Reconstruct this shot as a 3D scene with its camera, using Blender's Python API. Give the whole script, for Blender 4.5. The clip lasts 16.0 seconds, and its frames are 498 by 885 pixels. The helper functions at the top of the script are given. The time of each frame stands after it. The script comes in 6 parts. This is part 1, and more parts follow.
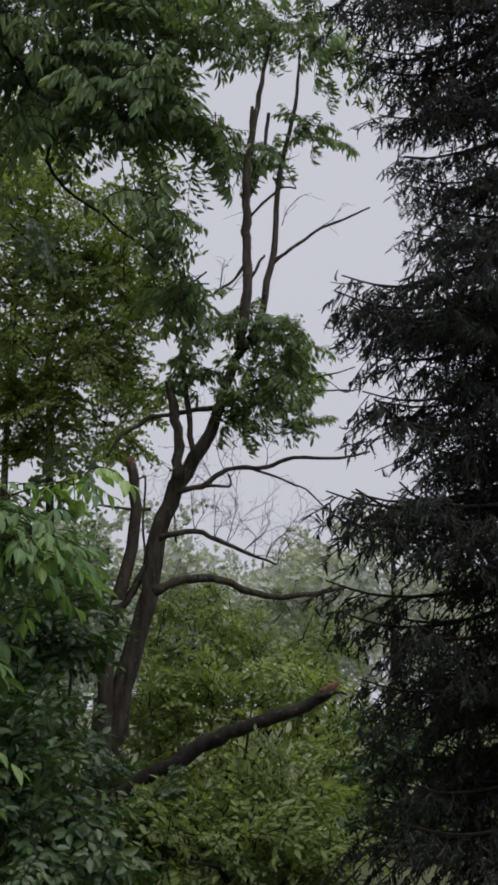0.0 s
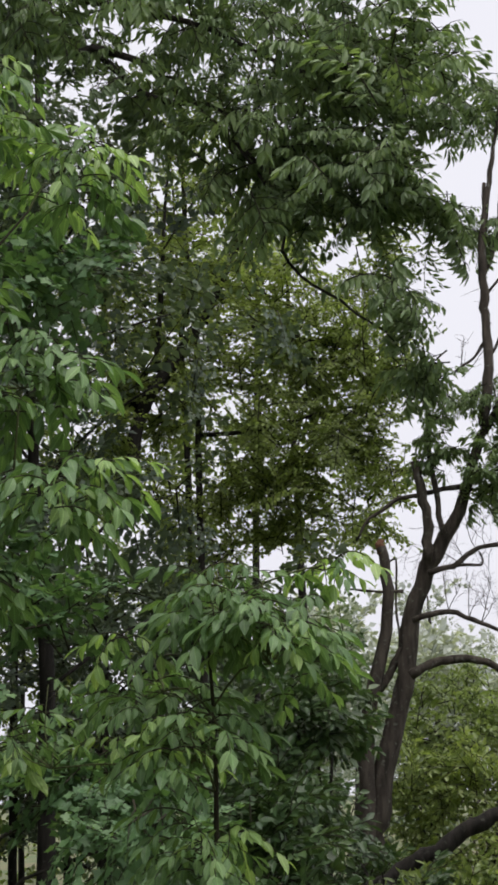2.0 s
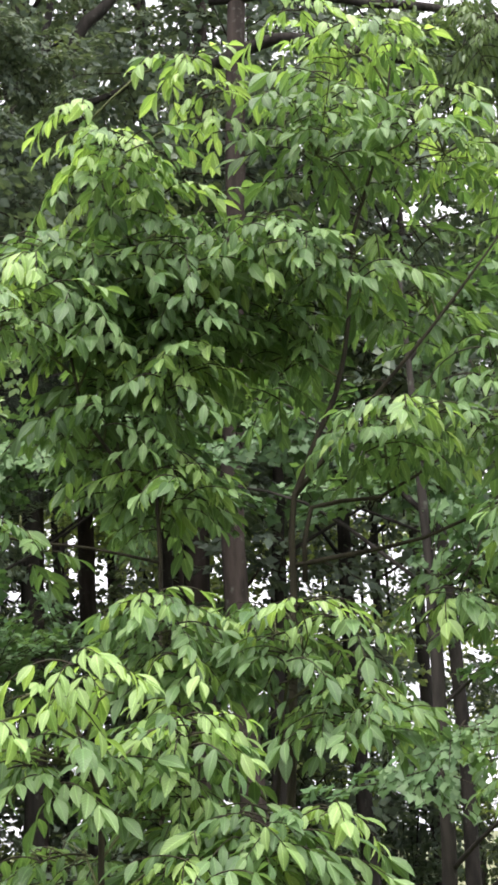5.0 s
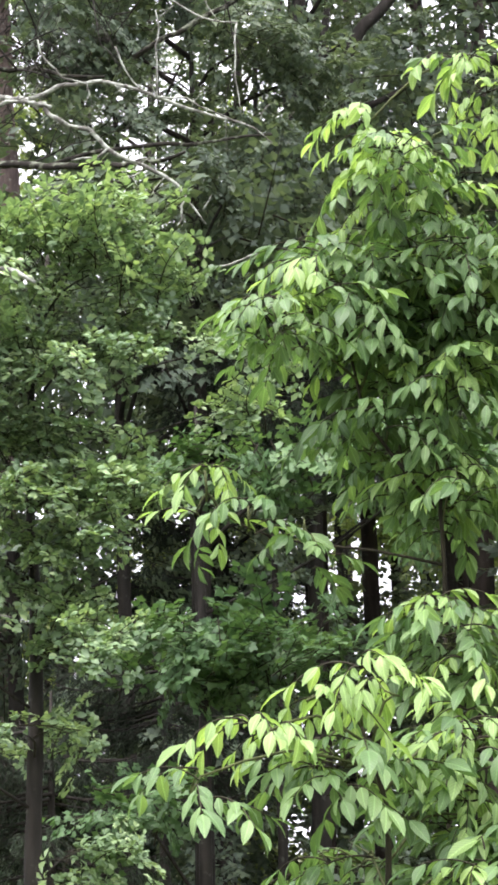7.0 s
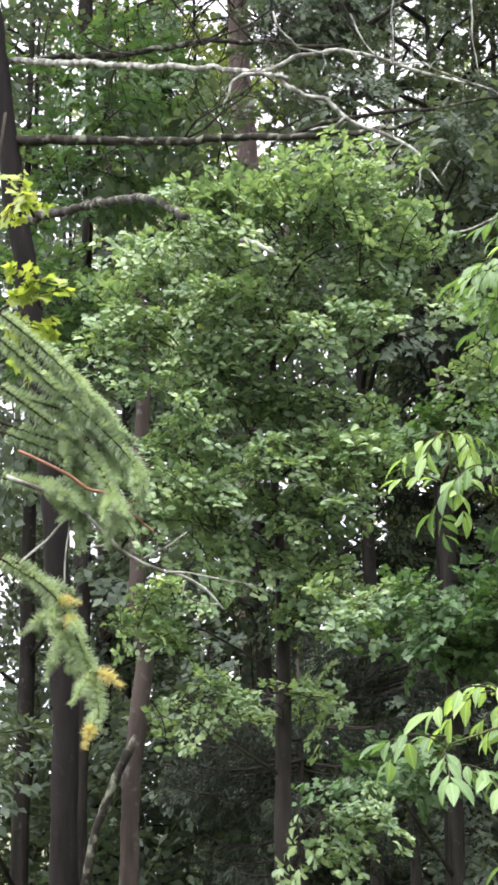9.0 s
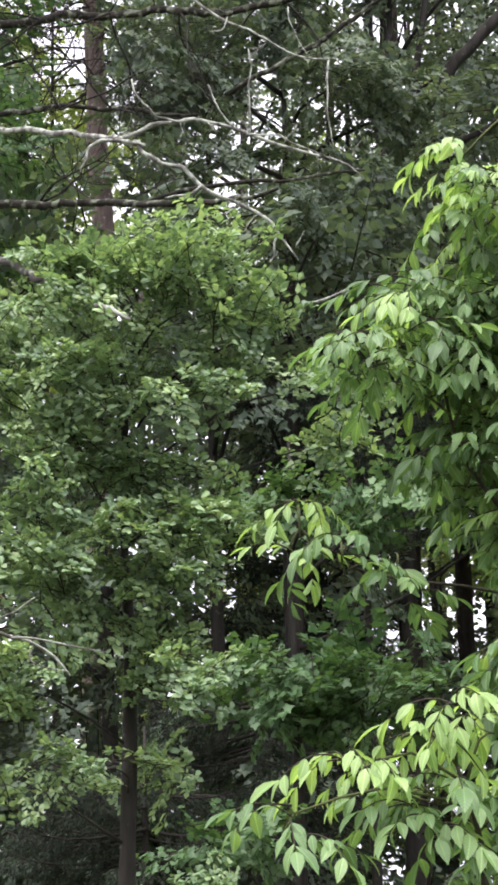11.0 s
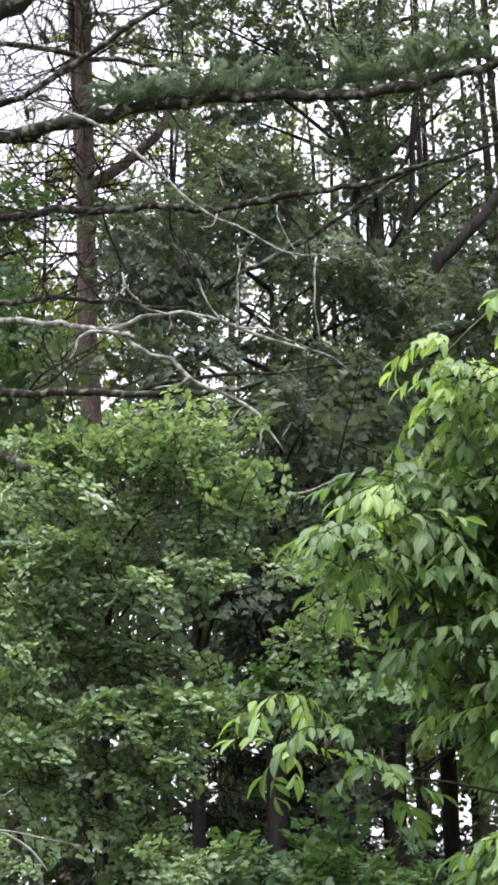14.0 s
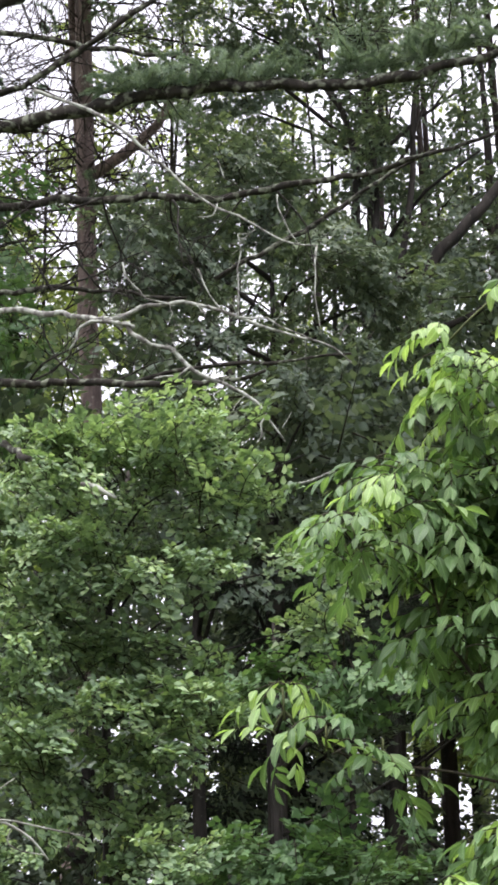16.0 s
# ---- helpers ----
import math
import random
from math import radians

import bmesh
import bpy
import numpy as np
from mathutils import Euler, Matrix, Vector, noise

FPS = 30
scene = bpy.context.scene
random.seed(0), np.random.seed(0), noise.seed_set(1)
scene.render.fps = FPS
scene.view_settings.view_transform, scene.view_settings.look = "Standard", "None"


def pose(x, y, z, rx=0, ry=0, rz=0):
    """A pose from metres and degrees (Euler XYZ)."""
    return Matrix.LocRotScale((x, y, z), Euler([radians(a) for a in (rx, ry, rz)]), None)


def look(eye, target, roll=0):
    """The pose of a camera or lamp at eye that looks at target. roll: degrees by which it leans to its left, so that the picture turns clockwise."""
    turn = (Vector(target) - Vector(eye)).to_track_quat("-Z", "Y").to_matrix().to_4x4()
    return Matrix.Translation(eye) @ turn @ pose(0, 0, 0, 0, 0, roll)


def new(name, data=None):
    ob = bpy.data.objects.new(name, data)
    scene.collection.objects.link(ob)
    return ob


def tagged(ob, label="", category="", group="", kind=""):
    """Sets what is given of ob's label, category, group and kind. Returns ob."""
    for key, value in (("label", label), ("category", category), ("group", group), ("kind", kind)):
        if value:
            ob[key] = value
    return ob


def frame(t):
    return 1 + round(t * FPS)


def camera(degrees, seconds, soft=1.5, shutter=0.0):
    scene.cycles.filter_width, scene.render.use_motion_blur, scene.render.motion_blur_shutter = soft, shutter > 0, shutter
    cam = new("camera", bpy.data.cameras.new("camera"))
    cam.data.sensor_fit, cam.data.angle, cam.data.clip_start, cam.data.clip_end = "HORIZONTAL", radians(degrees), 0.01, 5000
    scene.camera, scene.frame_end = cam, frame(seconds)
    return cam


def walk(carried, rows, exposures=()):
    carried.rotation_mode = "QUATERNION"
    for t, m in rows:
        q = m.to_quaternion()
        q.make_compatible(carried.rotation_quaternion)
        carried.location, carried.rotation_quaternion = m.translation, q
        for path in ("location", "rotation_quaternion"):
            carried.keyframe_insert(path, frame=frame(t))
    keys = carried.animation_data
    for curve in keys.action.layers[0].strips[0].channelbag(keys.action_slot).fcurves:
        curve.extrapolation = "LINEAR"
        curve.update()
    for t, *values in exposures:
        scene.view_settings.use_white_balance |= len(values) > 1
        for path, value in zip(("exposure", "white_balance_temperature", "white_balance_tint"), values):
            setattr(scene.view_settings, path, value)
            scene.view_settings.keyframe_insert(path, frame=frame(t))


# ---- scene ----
EYE = 1.6
cam = camera(16.19, 16.0, soft=3.2)
# seconds, yaw, pitch, roll of a camera that turns where it stands
ROWS = [
    (0, 0.00, 8.59, -0.00),
    (0.5, 1.78, 9.49, -0.34),
    (1, 3.76, 10.14, -0.51),
    (1.5, 5.98, 10.75, -0.93),
    (2, 8.14, 11.41, -1.54),
    (2.5, 10.90, 12.03, -2.23),
    (3, 14.14, 12.31, -2.96),
    (3.5, 16.93, 12.41, -3.20),
    (4, 19.67, 12.54, -3.24),
    (4.2, 20.67, 12.59, -3.18),
    (5.2, 25.25, 12.86, -2.75),
    (6.3, 30.06, 13.14, -2.07),
    (6.5, 31.10, 13.15, -1.87),
    (7, 33.83, 13.22, -1.43),
    (7.5, 36.57, 13.26, -0.98),
    (8, 39.25, 12.62, -0.79),
    (8.2, 40.28, 12.39, -0.71),
    (9.2, 42.00, 12.35, -0.60),
    (10.3, 39.27, 13.09, -0.67),
    (10.5, 38.57, 13.51, -0.81),
    (11, 36.94, 14.44, -0.78),
    (11.5, 36.56, 15.69, -0.70),
    (12, 36.37, 17.21, -0.42),
    (12.5, 36.36, 18.36, -0.31),
    (13, 36.35, 19.32, -0.31),
    (13.5, 36.37, 20.07, -0.28),
    (14, 36.38, 20.66, -0.25),
    (14.5, 36.37, 20.95, -0.30),
    (15, 36.36, 20.97, -0.30),
    (15.5, 36.40, 20.69, -0.24),
    (16, 36.40, 20.33, -0.26),
]
EXPOSURES = [(0.0, 0.28, 6500, 11), (1.0, 0.26, 6500, 11), (1.5, 0.46, 6550, 11), (2.0, 0.88, 6700, 11), (2.5, 1.46, 6850, 11), (3.0, 1.95, 6900, 11), (3.5, 1.98, 6900, 11), (4.2, 2.0, 6850, 12),
             (6.3, 2.42, 6650, 14), (8.2, 2.48, 6550, 17), (10.3, 2.24, 6550, 17), (11.5, 2.1, 6550, 17), (13.0, 1.97, 6500, 17), (16.0, 1.98, 6500, 17)]
walk(cam, [(t, pose(0, 0, EYE, 90 + pitch, 0, yaw) @ pose(0, 0, 0, 0, 0, roll)) for t, yaw, pitch, roll in ROWS], EXPOSURES)

# ---- light: an overcast, misty day ----
world = bpy.data.worlds.new("overcast_sky")
scene.world = world
world.use_nodes = True
wn, wl = world.node_tree.nodes, world.node_tree.links
sky = wn.new("ShaderNodeTexSky")
sky.sky_type, sky.sun_disc = "NISHITA", False
sky.sun_elevation, sky.sun_rotation = radians(77), radians(184)
sky.dust_density, sky.air_density = 6.0, 1.5
grey = wn.new("ShaderNodeHueSaturation")
grey.inputs["Saturation"].default_value = 0.12
wl.new(sky.outputs[0], grey.inputs["Color"])
cloud = wn.new("ShaderNodeMixRGB")
cloud.inputs[0].default_value = 0.9
cloud.inputs[2].default_value = (4.55, 4.65, 5.2, 1)
wl.new(grey.outputs[0], cloud.inputs[1])
wl.new(cloud.outputs[0], wn["Background"].inputs[0])
wn["Background"].inputs[1].default_value = 0.105
sun = new("sun", bpy.data.lights.new("sun", "SUN"))
sun.data.energy, sun.data.angle, sun.data.color = 2.6, radians(80), (1.0, 0.97, 0.92)
sun.matrix_world = look((0, 0, 30), (-0.5, 7.0, 0))


# ---- materials ----
def nodes_of(name):
    m = bpy.data.materials.new(name)
    m.use_nodes = True
    return m, m.node_tree.nodes, m.node_tree.links, m.node_tree.nodes["Principled BSDF"]


def ramp_of(ns, stops):
    r = ns.new("ShaderNodeValToRGB")
    els = r.color_ramp.elements
    while len(els) < len(stops):
        els.new(0.5)
    for e, (at, c) in zip(els, stops):
        e.position, e.color = at, (*c, 1)
    return r


def noise_of(ns, ls, scale, detail=4.0, space="Object"):
    tc = ns.new("ShaderNodeTexCoord")
    n = ns.new("ShaderNodeTexNoise")
    n.inputs["Scale"].default_value, n.inputs["Detail"].default_value = scale, detail
    ls.new(tc.outputs[space], n.inputs["Vector"])
    return n


def veined(ns, ls, colour, bsdf):
    """A pale midrib and slanting side veins, drawn and embossed on a leaf."""
    across, along = ns.new("ShaderNodeAttribute"), ns.new("ShaderNodeAttribute")
    across.attribute_name, along.attribute_name = "across", "along"
    slant = ns.new("ShaderNodeMath")
    slant.operation = "MULTIPLY_ADD"
    slant.inputs[1].default_value = -0.28
    ls.new(across.outputs["Fac"], slant.inputs[0])
    ls.new(along.outputs["Fac"], slant.inputs[2])
    wave = ns.new("ShaderNodeMath")
    wave.operation = "PINGPONG"
    wave.inputs[1].default_value = 0.055
    ls.new(slant.outputs[0], wave.inputs[0])
    side = ns.new("ShaderNodeMapRange")
    side.inputs["From Max"].default_value, side.inputs["To Min"].default_value, side.inputs["To Max"].default_value = 0.03, 1.22, 0.95
    ls.new(wave.outputs[0], side.inputs["Value"])
    rib = ns.new("ShaderNodeMapRange")
    rib.inputs["From Min"].default_value, rib.inputs["From Max"].default_value = 0.03, 0.16
    rib.inputs["To Min"].default_value, rib.inputs["To Max"].default_value = 1.45, 1.0
    ls.new(across.outputs["Fac"], rib.inputs["Value"])
    both = ns.new("ShaderNodeMath")
    both.operation = "MULTIPLY"
    ls.new(side.outputs[0], both.inputs[0])
    ls.new(rib.outputs[0], both.inputs[1])
    tone = ns.new("ShaderNodeVectorMath")
    tone.operation = "SCALE"
    ls.new(colour, tone.inputs[0])
    ls.new(both.outputs[0], tone.inputs["Scale"])
    bump = ns.new("ShaderNodeBump")
    bump.inputs["Strength"].default_value, bump.inputs["Distance"].default_value, bump.invert = 0.6, 0.003, True
    ls.new(both.outputs[0], bump.inputs["Height"])
    ls.new(bump.outputs[0], bsdf.inputs["Normal"])
    return tone.outputs[0]


def leaf_material(name, dark, mid, light, through_light=0.35, gloss=0.45, shine=0.4, veins=False):
    """A leaf: colour varies from leaf to leaf and blotch to blotch; some light comes through."""
    m, ns, ls, bsdf = nodes_of(name)
    geo, info = ns.new("ShaderNodeNewGeometry"), ns.new("ShaderNodeObjectInfo")
    blot = noise_of(ns, ls, 9.0, 3.0)
    mix = ns.new("ShaderNodeMath")
    mix.operation = "MULTIPLY_ADD"
    ls.new(info.outputs["Random"], mix.inputs[0])
    mix.inputs[1].default_value = 0.35
    half = ns.new("ShaderNodeMath")
    half.operation = "MULTIPLY"
    half.inputs[1].default_value = 0.5
    ls.new(geo.outputs["Random Per Island"], half.inputs[0])
    ls.new(half.outputs[0], mix.inputs[2])
    add = ns.new("ShaderNodeMath")
    add.operation = "MULTIPLY_ADD"
    ls.new(blot.outputs["Fac"], add.inputs[0])
    add.inputs[1].default_value = 0.3
    ls.new(mix.outputs[0], add.inputs[2])
    r = ramp_of(ns, [(0.15, dark), (0.55, mid), (0.95, light)])
    ls.new(add.outputs[0], r.inputs[0])
    colour = r.outputs[0]
    if veins:
        colour = veined(ns, ls, colour, bsdf)
    ls.new(colour, bsdf.inputs["Base Color"])
    bsdf.inputs["Roughness"].default_value = gloss
    bsdf.inputs["Specular IOR Level"].default_value = shine
    tr = ns.new("ShaderNodeBsdfTranslucent")
    warm = ns.new("ShaderNodeMixRGB")
    warm.blend_type, warm.inputs[0].default_value = "MULTIPLY", 1.0
    warm.inputs[2].default_value = (1.45, 1.5, 0.75, 1)
    ls.new(colour, warm.inputs[1])
    ls.new(warm.outputs[0], tr.inputs["Color"])
    ms = ns.new("ShaderNodeMixShader")
    ms.inputs[0].default_value = through_light
    ls.new(bsdf.outputs[0], ms.inputs[1])
    ls.new(tr.outputs[0], ms.inputs[2])
    ls.new(ms.outputs[0], ns["Material Output"].inputs["Surface"])
    return m


def bark_material(name, dark, light, lichen=None, scale=14.0, amount=0.6):
    """Bark: furrows drawn out along the stem, with stains and lichen in patches."""
    m, ns, ls, bsdf = nodes_of(name)
    tc, mp = ns.new("ShaderNodeTexCoord"), ns.new("ShaderNodeMapping")
    mp.inputs["Scale"].default_value = (1, 1, 0.22)
    ls.new(tc.outputs["Object"], mp.inputs["Vector"])
    n = ns.new("ShaderNodeTexNoise")
    n.inputs["Scale"].default_value, n.inputs["Detail"].default_value = scale, 8.0
    ls.new(mp.outputs[0], n.inputs["Vector"])
    r = ramp_of(ns, [(0.32, dark), (0.68, light)])
    ls.new(n.outputs["Fac"], r.inputs[0])
    out = r.outputs[0]
    if lichen:
        patch = noise_of(ns, ls, 17.0, 6.0)
        pr = ramp_of(ns, [(amount - 0.06, (0, 0, 0)), (amount + 0.06, (1, 1, 1))])
        ls.new(patch.outputs["Fac"], pr.inputs[0])
        mx = ns.new("ShaderNodeMixRGB")
        ls.new(pr.outputs[0], mx.inputs[0])
        ls.new(out, mx.inputs[1])
        mx.inputs[2].default_value = (*lichen, 1)
        out = mx.outputs[0]
    ls.new(out, bsdf.inputs["Base Color"])
    bsdf.inputs["Roughness"].default_value = 0.9
    bsdf.inputs["Specular IOR Level"].default_value = 0.2
    b = ns.new("ShaderNodeBump")
    b.inputs["Strength"].default_value, b.inputs["Distance"].default_value = 0.9, 0.02
    ls.new(n.outputs["Fac"], b.inputs["Height"])
    ls.new(b.outputs[0], bsdf.inputs["Normal"])
    return m


ASH_LEAF = leaf_material("ash_leaf", (0.059, 0.114, 0.049), (0.106, 0.185, 0.076), (0.171, 0.267, 0.107), 0.36, 0.42, 0.34, True)
ASH_YOUNG = leaf_material("young_ash_leaf", (0.140, 0.235, 0.080), (0.214, 0.324, 0.120), (0.292, 0.396, 0.165), 0.42, 0.42, 0.35, True)
MAPLE_LEAF = leaf_material("maple_leaf", (0.052, 0.074, 0.059), (0.094, 0.132, 0.096), (0.156, 0.200, 0.130), 0.3, 0.5, 0.35)
YOUNG_MAPLE_LEAF = leaf_material("young_maple_leaf", (0.041, 0.085, 0.041), (0.073, 0.142, 0.062), (0.118, 0.200, 0.086), 0.33, 0.48, 0.35)
SHRUB_LEAF = leaf_material("shrub_leaf", (0.081, 0.130, 0.083), (0.172, 0.264, 0.147), (0.335, 0.445, 0.232), 0.28, 0.42, 0.38)
HICKORY_LEAF = leaf_material("hickory_leaf", (0.088, 0.135, 0.070), (0.146, 0.215, 0.101), (0.227, 0.312, 0.136), 0.4, 0.4, 0.45)
DARK_LEAF = leaf_material("dark_bush_leaf", (0.034, 0.066, 0.030), (0.061, 0.110, 0.046), (0.106, 0.165, 0.064), 0.3, 0.36, 0.5)
SMALL_LEAF = leaf_material("small_leaf", (0.134, 0.174, 0.076), (0.206, 0.262, 0.104), (0.292, 0.370, 0.125), 0.55, 0.5, 0.3)
BUSH_LEAF = leaf_material("bush_leaf", (0.101, 0.142, 0.060), (0.190, 0.256, 0.097), (0.321, 0.392, 0.139), 0.4, 0.38, 0.45)
SAPLING_LEAF = leaf_material("sapling_leaf", (0.165, 0.240, 0.053), (0.247, 0.320, 0.075), (0.330, 0.368, 0.095), 0.45)
# Distance haze is mixed into this pale grey leaf colour.
HAZE_LEAF = leaf_material("far_haze_leaf", (0.24, 0.27, 0.27), (0.31, 0.34, 0.335), (0.37, 0.4, 0.38), 0.3, 0.8)
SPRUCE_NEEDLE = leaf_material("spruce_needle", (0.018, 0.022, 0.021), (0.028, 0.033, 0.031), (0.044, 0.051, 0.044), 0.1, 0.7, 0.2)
# Spruce needles again, with the shade of the woods put into the colour.
SHADE_NEEDLE = leaf_material("shade_toned_needle", (0.018, 0.026, 0.019), (0.027, 0.038, 0.027), (0.042, 0.056, 0.038), 0.1, 0.75, 0.1)
NEAR_NEEDLE = leaf_material("near_needle", (0.17, 0.235, 0.18), (0.24, 0.32, 0.24), (0.31, 0.38, 0.28), 0.4, 0.5)
NEEDLE_BROWN = leaf_material("browning_needle", (0.3, 0.22, 0.12), (0.42, 0.34, 0.18), (0.46, 0.44, 0.22), 0.4, 0.5)
PINE_NEEDLE = leaf_material("pine_needle", (0.098, 0.146, 0.110), (0.150, 0.214, 0.158), (0.203, 0.272, 0.190), 0.3, 0.55)
BARK_DARK = bark_material("dark_bark", (0.012, 0.011, 0.01), (0.034, 0.03, 0.027), (0.065, 0.07, 0.058), 16, 0.68)
BARK_BROWN = bark_material("brown_bark", (0.019, 0.015, 0.013), (0.053, 0.042, 0.038), (0.075, 0.075, 0.066), 12, 0.66)
# Near-black bark: the deep shade on the hemlock trunk is put into its colour.
BARK_SHADED = bark_material("shaded_bark", (0.004, 0.0035, 0.0035), (0.011, 0.009, 0.0085), (0.025, 0.022, 0.018), 14, 0.7)
BARK_MOSS = bark_material("mossy_bark", (0.01, 0.009, 0.008), (0.03, 0.027, 0.022), (0.13, 0.145, 0.11), 18, 0.58)
BARK_PINE = bark_material("pine_bark", (0.082, 0.064, 0.060), (0.215, 0.163, 0.152), (0.320, 0.306, 0.276), 12, 0.66)
BARK_LICHEN = bark_material("lichen_bark", (0.054, 0.051, 0.045), (0.152, 0.149, 0.140), (0.279, 0.297, 0.265), 30, 0.5)
BARK_DEAD = bark_material("weathered_bark", (0.026, 0.022, 0.019), (0.085, 0.072, 0.062), (0.12, 0.125, 0.11), 16, 0.66)
BARK_GREEN = bark_material("green_twig_bark", (0.04, 0.048, 0.022), (0.09, 0.105, 0.045), None, 30)
BARK_TWIG = bark_material("twig_bark", (0.016, 0.014, 0.01), (0.036, 0.033, 0.021), None, 30)
BARK_RED = bark_material("torn_wood", (0.12, 0.06, 0.04), (0.22, 0.12, 0.08), None, 20)

# ---- builders ----
rng = np.random.default_rng(7)


def unit(v):
    v = np.asarray(v, float)
    return v / (np.linalg.norm(v, axis=-1, keepdims=True) + 1e-12)


def make_mesh(name, verts, faces, materials, slots=None, smooth=True):
    me = bpy.data.meshes.new(name)
    me.from_pydata([tuple(v) for v in np.asarray(verts).tolist()], [], faces)
    for m in materials:
        me.materials.append(m)
    if slots is not None:
        me.polygons.foreach_set("material_index", np.asarray(slots, np.int32))
    if smooth:
        me.polygons.foreach_set("use_smooth", np.ones(len(me.polygons), bool))
    me.update()
    return me


def curve_through(points, radii, step):
    """Catmull-Rom through the points; radii are spread evenly along it."""
    p = np.asarray(points, float)
    p = np.vstack([2 * p[0] - p[1], p, 2 * p[-1] - p[-2]])
    out = []
    for i in range(1, len(p) - 2):
        n = max(2, int(np.linalg.norm(p[i + 1] - p[i]) / step))
        for k in range(n):
            u = k / n
            out.append(0.5 * (2 * p[i] + (p[i + 1] - p[i - 1]) * u + (2 * p[i - 1] - 5 * p[i] + 4 * p[i + 1] - p[i + 2]) * u * u
                              + (3 * p[i] - p[i - 1] - 3 * p[i + 1] + p[i + 2]) * u ** 3))
    out.append(p[-2])
    out = np.array(out)
    r = np.interp(np.linspace(0, 1, len(out)), np.linspace(0, 1, len(radii)), radii)
    return out, r


def tube_data(points, radii, step=0.25, sides=7, wobble=0.12, gen=None):
    """Verts and faces of a tapered, slightly knobbly stem with closed ends."""
    gen = gen or rng
    c, r = curve_through(points, radii, step)
    n = len(c)
    if n > 3:
        c[1:-1] += gen.normal(0, 1, (n - 2, 3)) * r[1:-1, None] * wobble
    t = unit(np.gradient(c, axis=0))
    ref = np.array([0, 0, 1.0]) if abs(t[0, 2]) < 0.8 else np.array([1.0, 0, 0])
    u = unit(np.cross(t, ref))
    v = np.cross(t, u)
    ang = np.linspace(0, 2 * math.pi, sides, endpoint=False)
    rr = r[:, None] * (1 + gen.normal(0, wobble * 0.6, (n, sides)))
    ring = c[:, None] + rr[..., None] * (np.cos(ang)[None, :, None] * u[:, None] + np.sin(ang)[None, :, None] * v[:, None])
    verts = ring.reshape(-1, 3)
    faces = [(i * sides + k, i * sides + (k + 1) % sides, (i + 1) * sides + (k + 1) % sides, (i + 1) * sides + k)
             for i in range(n - 1) for k in range(sides)]
    faces += [tuple(range(sides - 1, -1, -1)), tuple((n - 1) * sides + k for k in range(sides))]
    return verts, faces


def joined(pieces):
    vs, fs, base = [], [], 0
    for v, f in pieces:
        vs.append(v)
        fs += [tuple(i + base for i in q) for q in f]
        base += len(v)
    return np.vstack(vs), fs


def thing(name, base, label, category, group="", kind=""):
    ob = new(name)
    ob.location = base
    ob.empty_display_size = 0.2
    return tagged(ob, label, category, group, kind)


def part(name, mesh, parent, label="", m=None):
    """A mesh of its own under its thing; m or the mesh itself is in world places."""
    ob = new(name, mesh)
    ob.parent = parent
    ob.matrix_parent_inverse = Matrix.Translation(-parent.location)
    if m is not None:
        ob.matrix_basis = m
    if label:
        ob["label"] = label
    return ob


def stem(name, parent, points, radii, material, label="", step=0.25, sides=8, wobble=0.12, crook=0.0):
    if crook:
        c, r = curve_through(points, radii, step * 2)
        c[1:-1] += rng.normal(0, crook, (len(c) - 2, 3))
        points, radii = c, r
    v, f = tube_data(points, radii, step, sides, wobble)
    return part(name, make_mesh(name, v, f, [material]), parent, label)


# leaf outlines: along +x from the stalk, upper side +z
def ovate(width=0.45):
    w = width / 2
    v = [(0, 0, 0), (0.3, w, 0.05), (0.66, w * 0.8, 0.0), (1, 0, -0.14), (0.3, -w, 0.05), (0.66, -w * 0.8, 0.0)]
    return np.array(v), [(0, 3, 2, 1), (0, 4, 5, 3)]


def leaflet_outline(width=0.42):
    """A pointed, gently folded and arched leaflet."""
    v, f = [(0, 0, 0)], []
    for x, w, z in ((0.12, 0.42, -0.0), (0.34, 0.9, -0.01), (0.58, 1.0, -0.05), (0.83, 0.58, -0.14)):
        y = w * width / 2
        v += [(x, y, z + 0.3 * y), (x, 0, z), (x, -y, z + 0.3 * y)]
    v.append((1.0, 0, -0.24))
    f += [(0, 2, 1), (0, 3, 2)]
    for k in range(3):
        a = 1 + 3 * k
        f += [(a, a + 1, a + 4, a + 3), (a + 1, a + 2, a + 5, a + 4)]
    return np.array(v), f + [(10, 11, 13), (11, 12, 13)]


def three_lobed():
    """A plain maple-like leaf for distance."""
    v = [(0, 0, 0), (0.3, 0.55, 0.05), (0.5, 0.22, 0.03), (1, 0, -0.1), (0.3, -0.55, 0.05), (0.5, -0.22, 0.03)]
    return np.array(v), [(0, 3, 2, 1), (0, 4, 5, 3)]


def blade(width=0.5):
    w = width / 2
    return np.array([(0, 0, 0), (0.45, w, 0.06), (1, 0, -0.06), (0.45, -w, 0.06)]), [(0, 2, 1), (0, 3, 2)]


def lobed():
    """A maple leaf of five pointed lobes."""
    o = [(0, 0), (0.05, 0.3), (-0.08, 0.46), (0.25, 0.42), (0.42, 0.66), (0.56, 0.3), (1.0, 0), (0.56, -0.3), (0.42, -0.66), (0.25, -0.42), (-0.08, -0.46), (0.05, -0.3)]
    v = [(0.3, 0, -0.03)] + [(x, y, 0.06 * abs(y) - 0.1 * x * x) for x, y in o]
    return np.array(v), [(0, i, i % 12 + 1) for i in range(1, 13)]


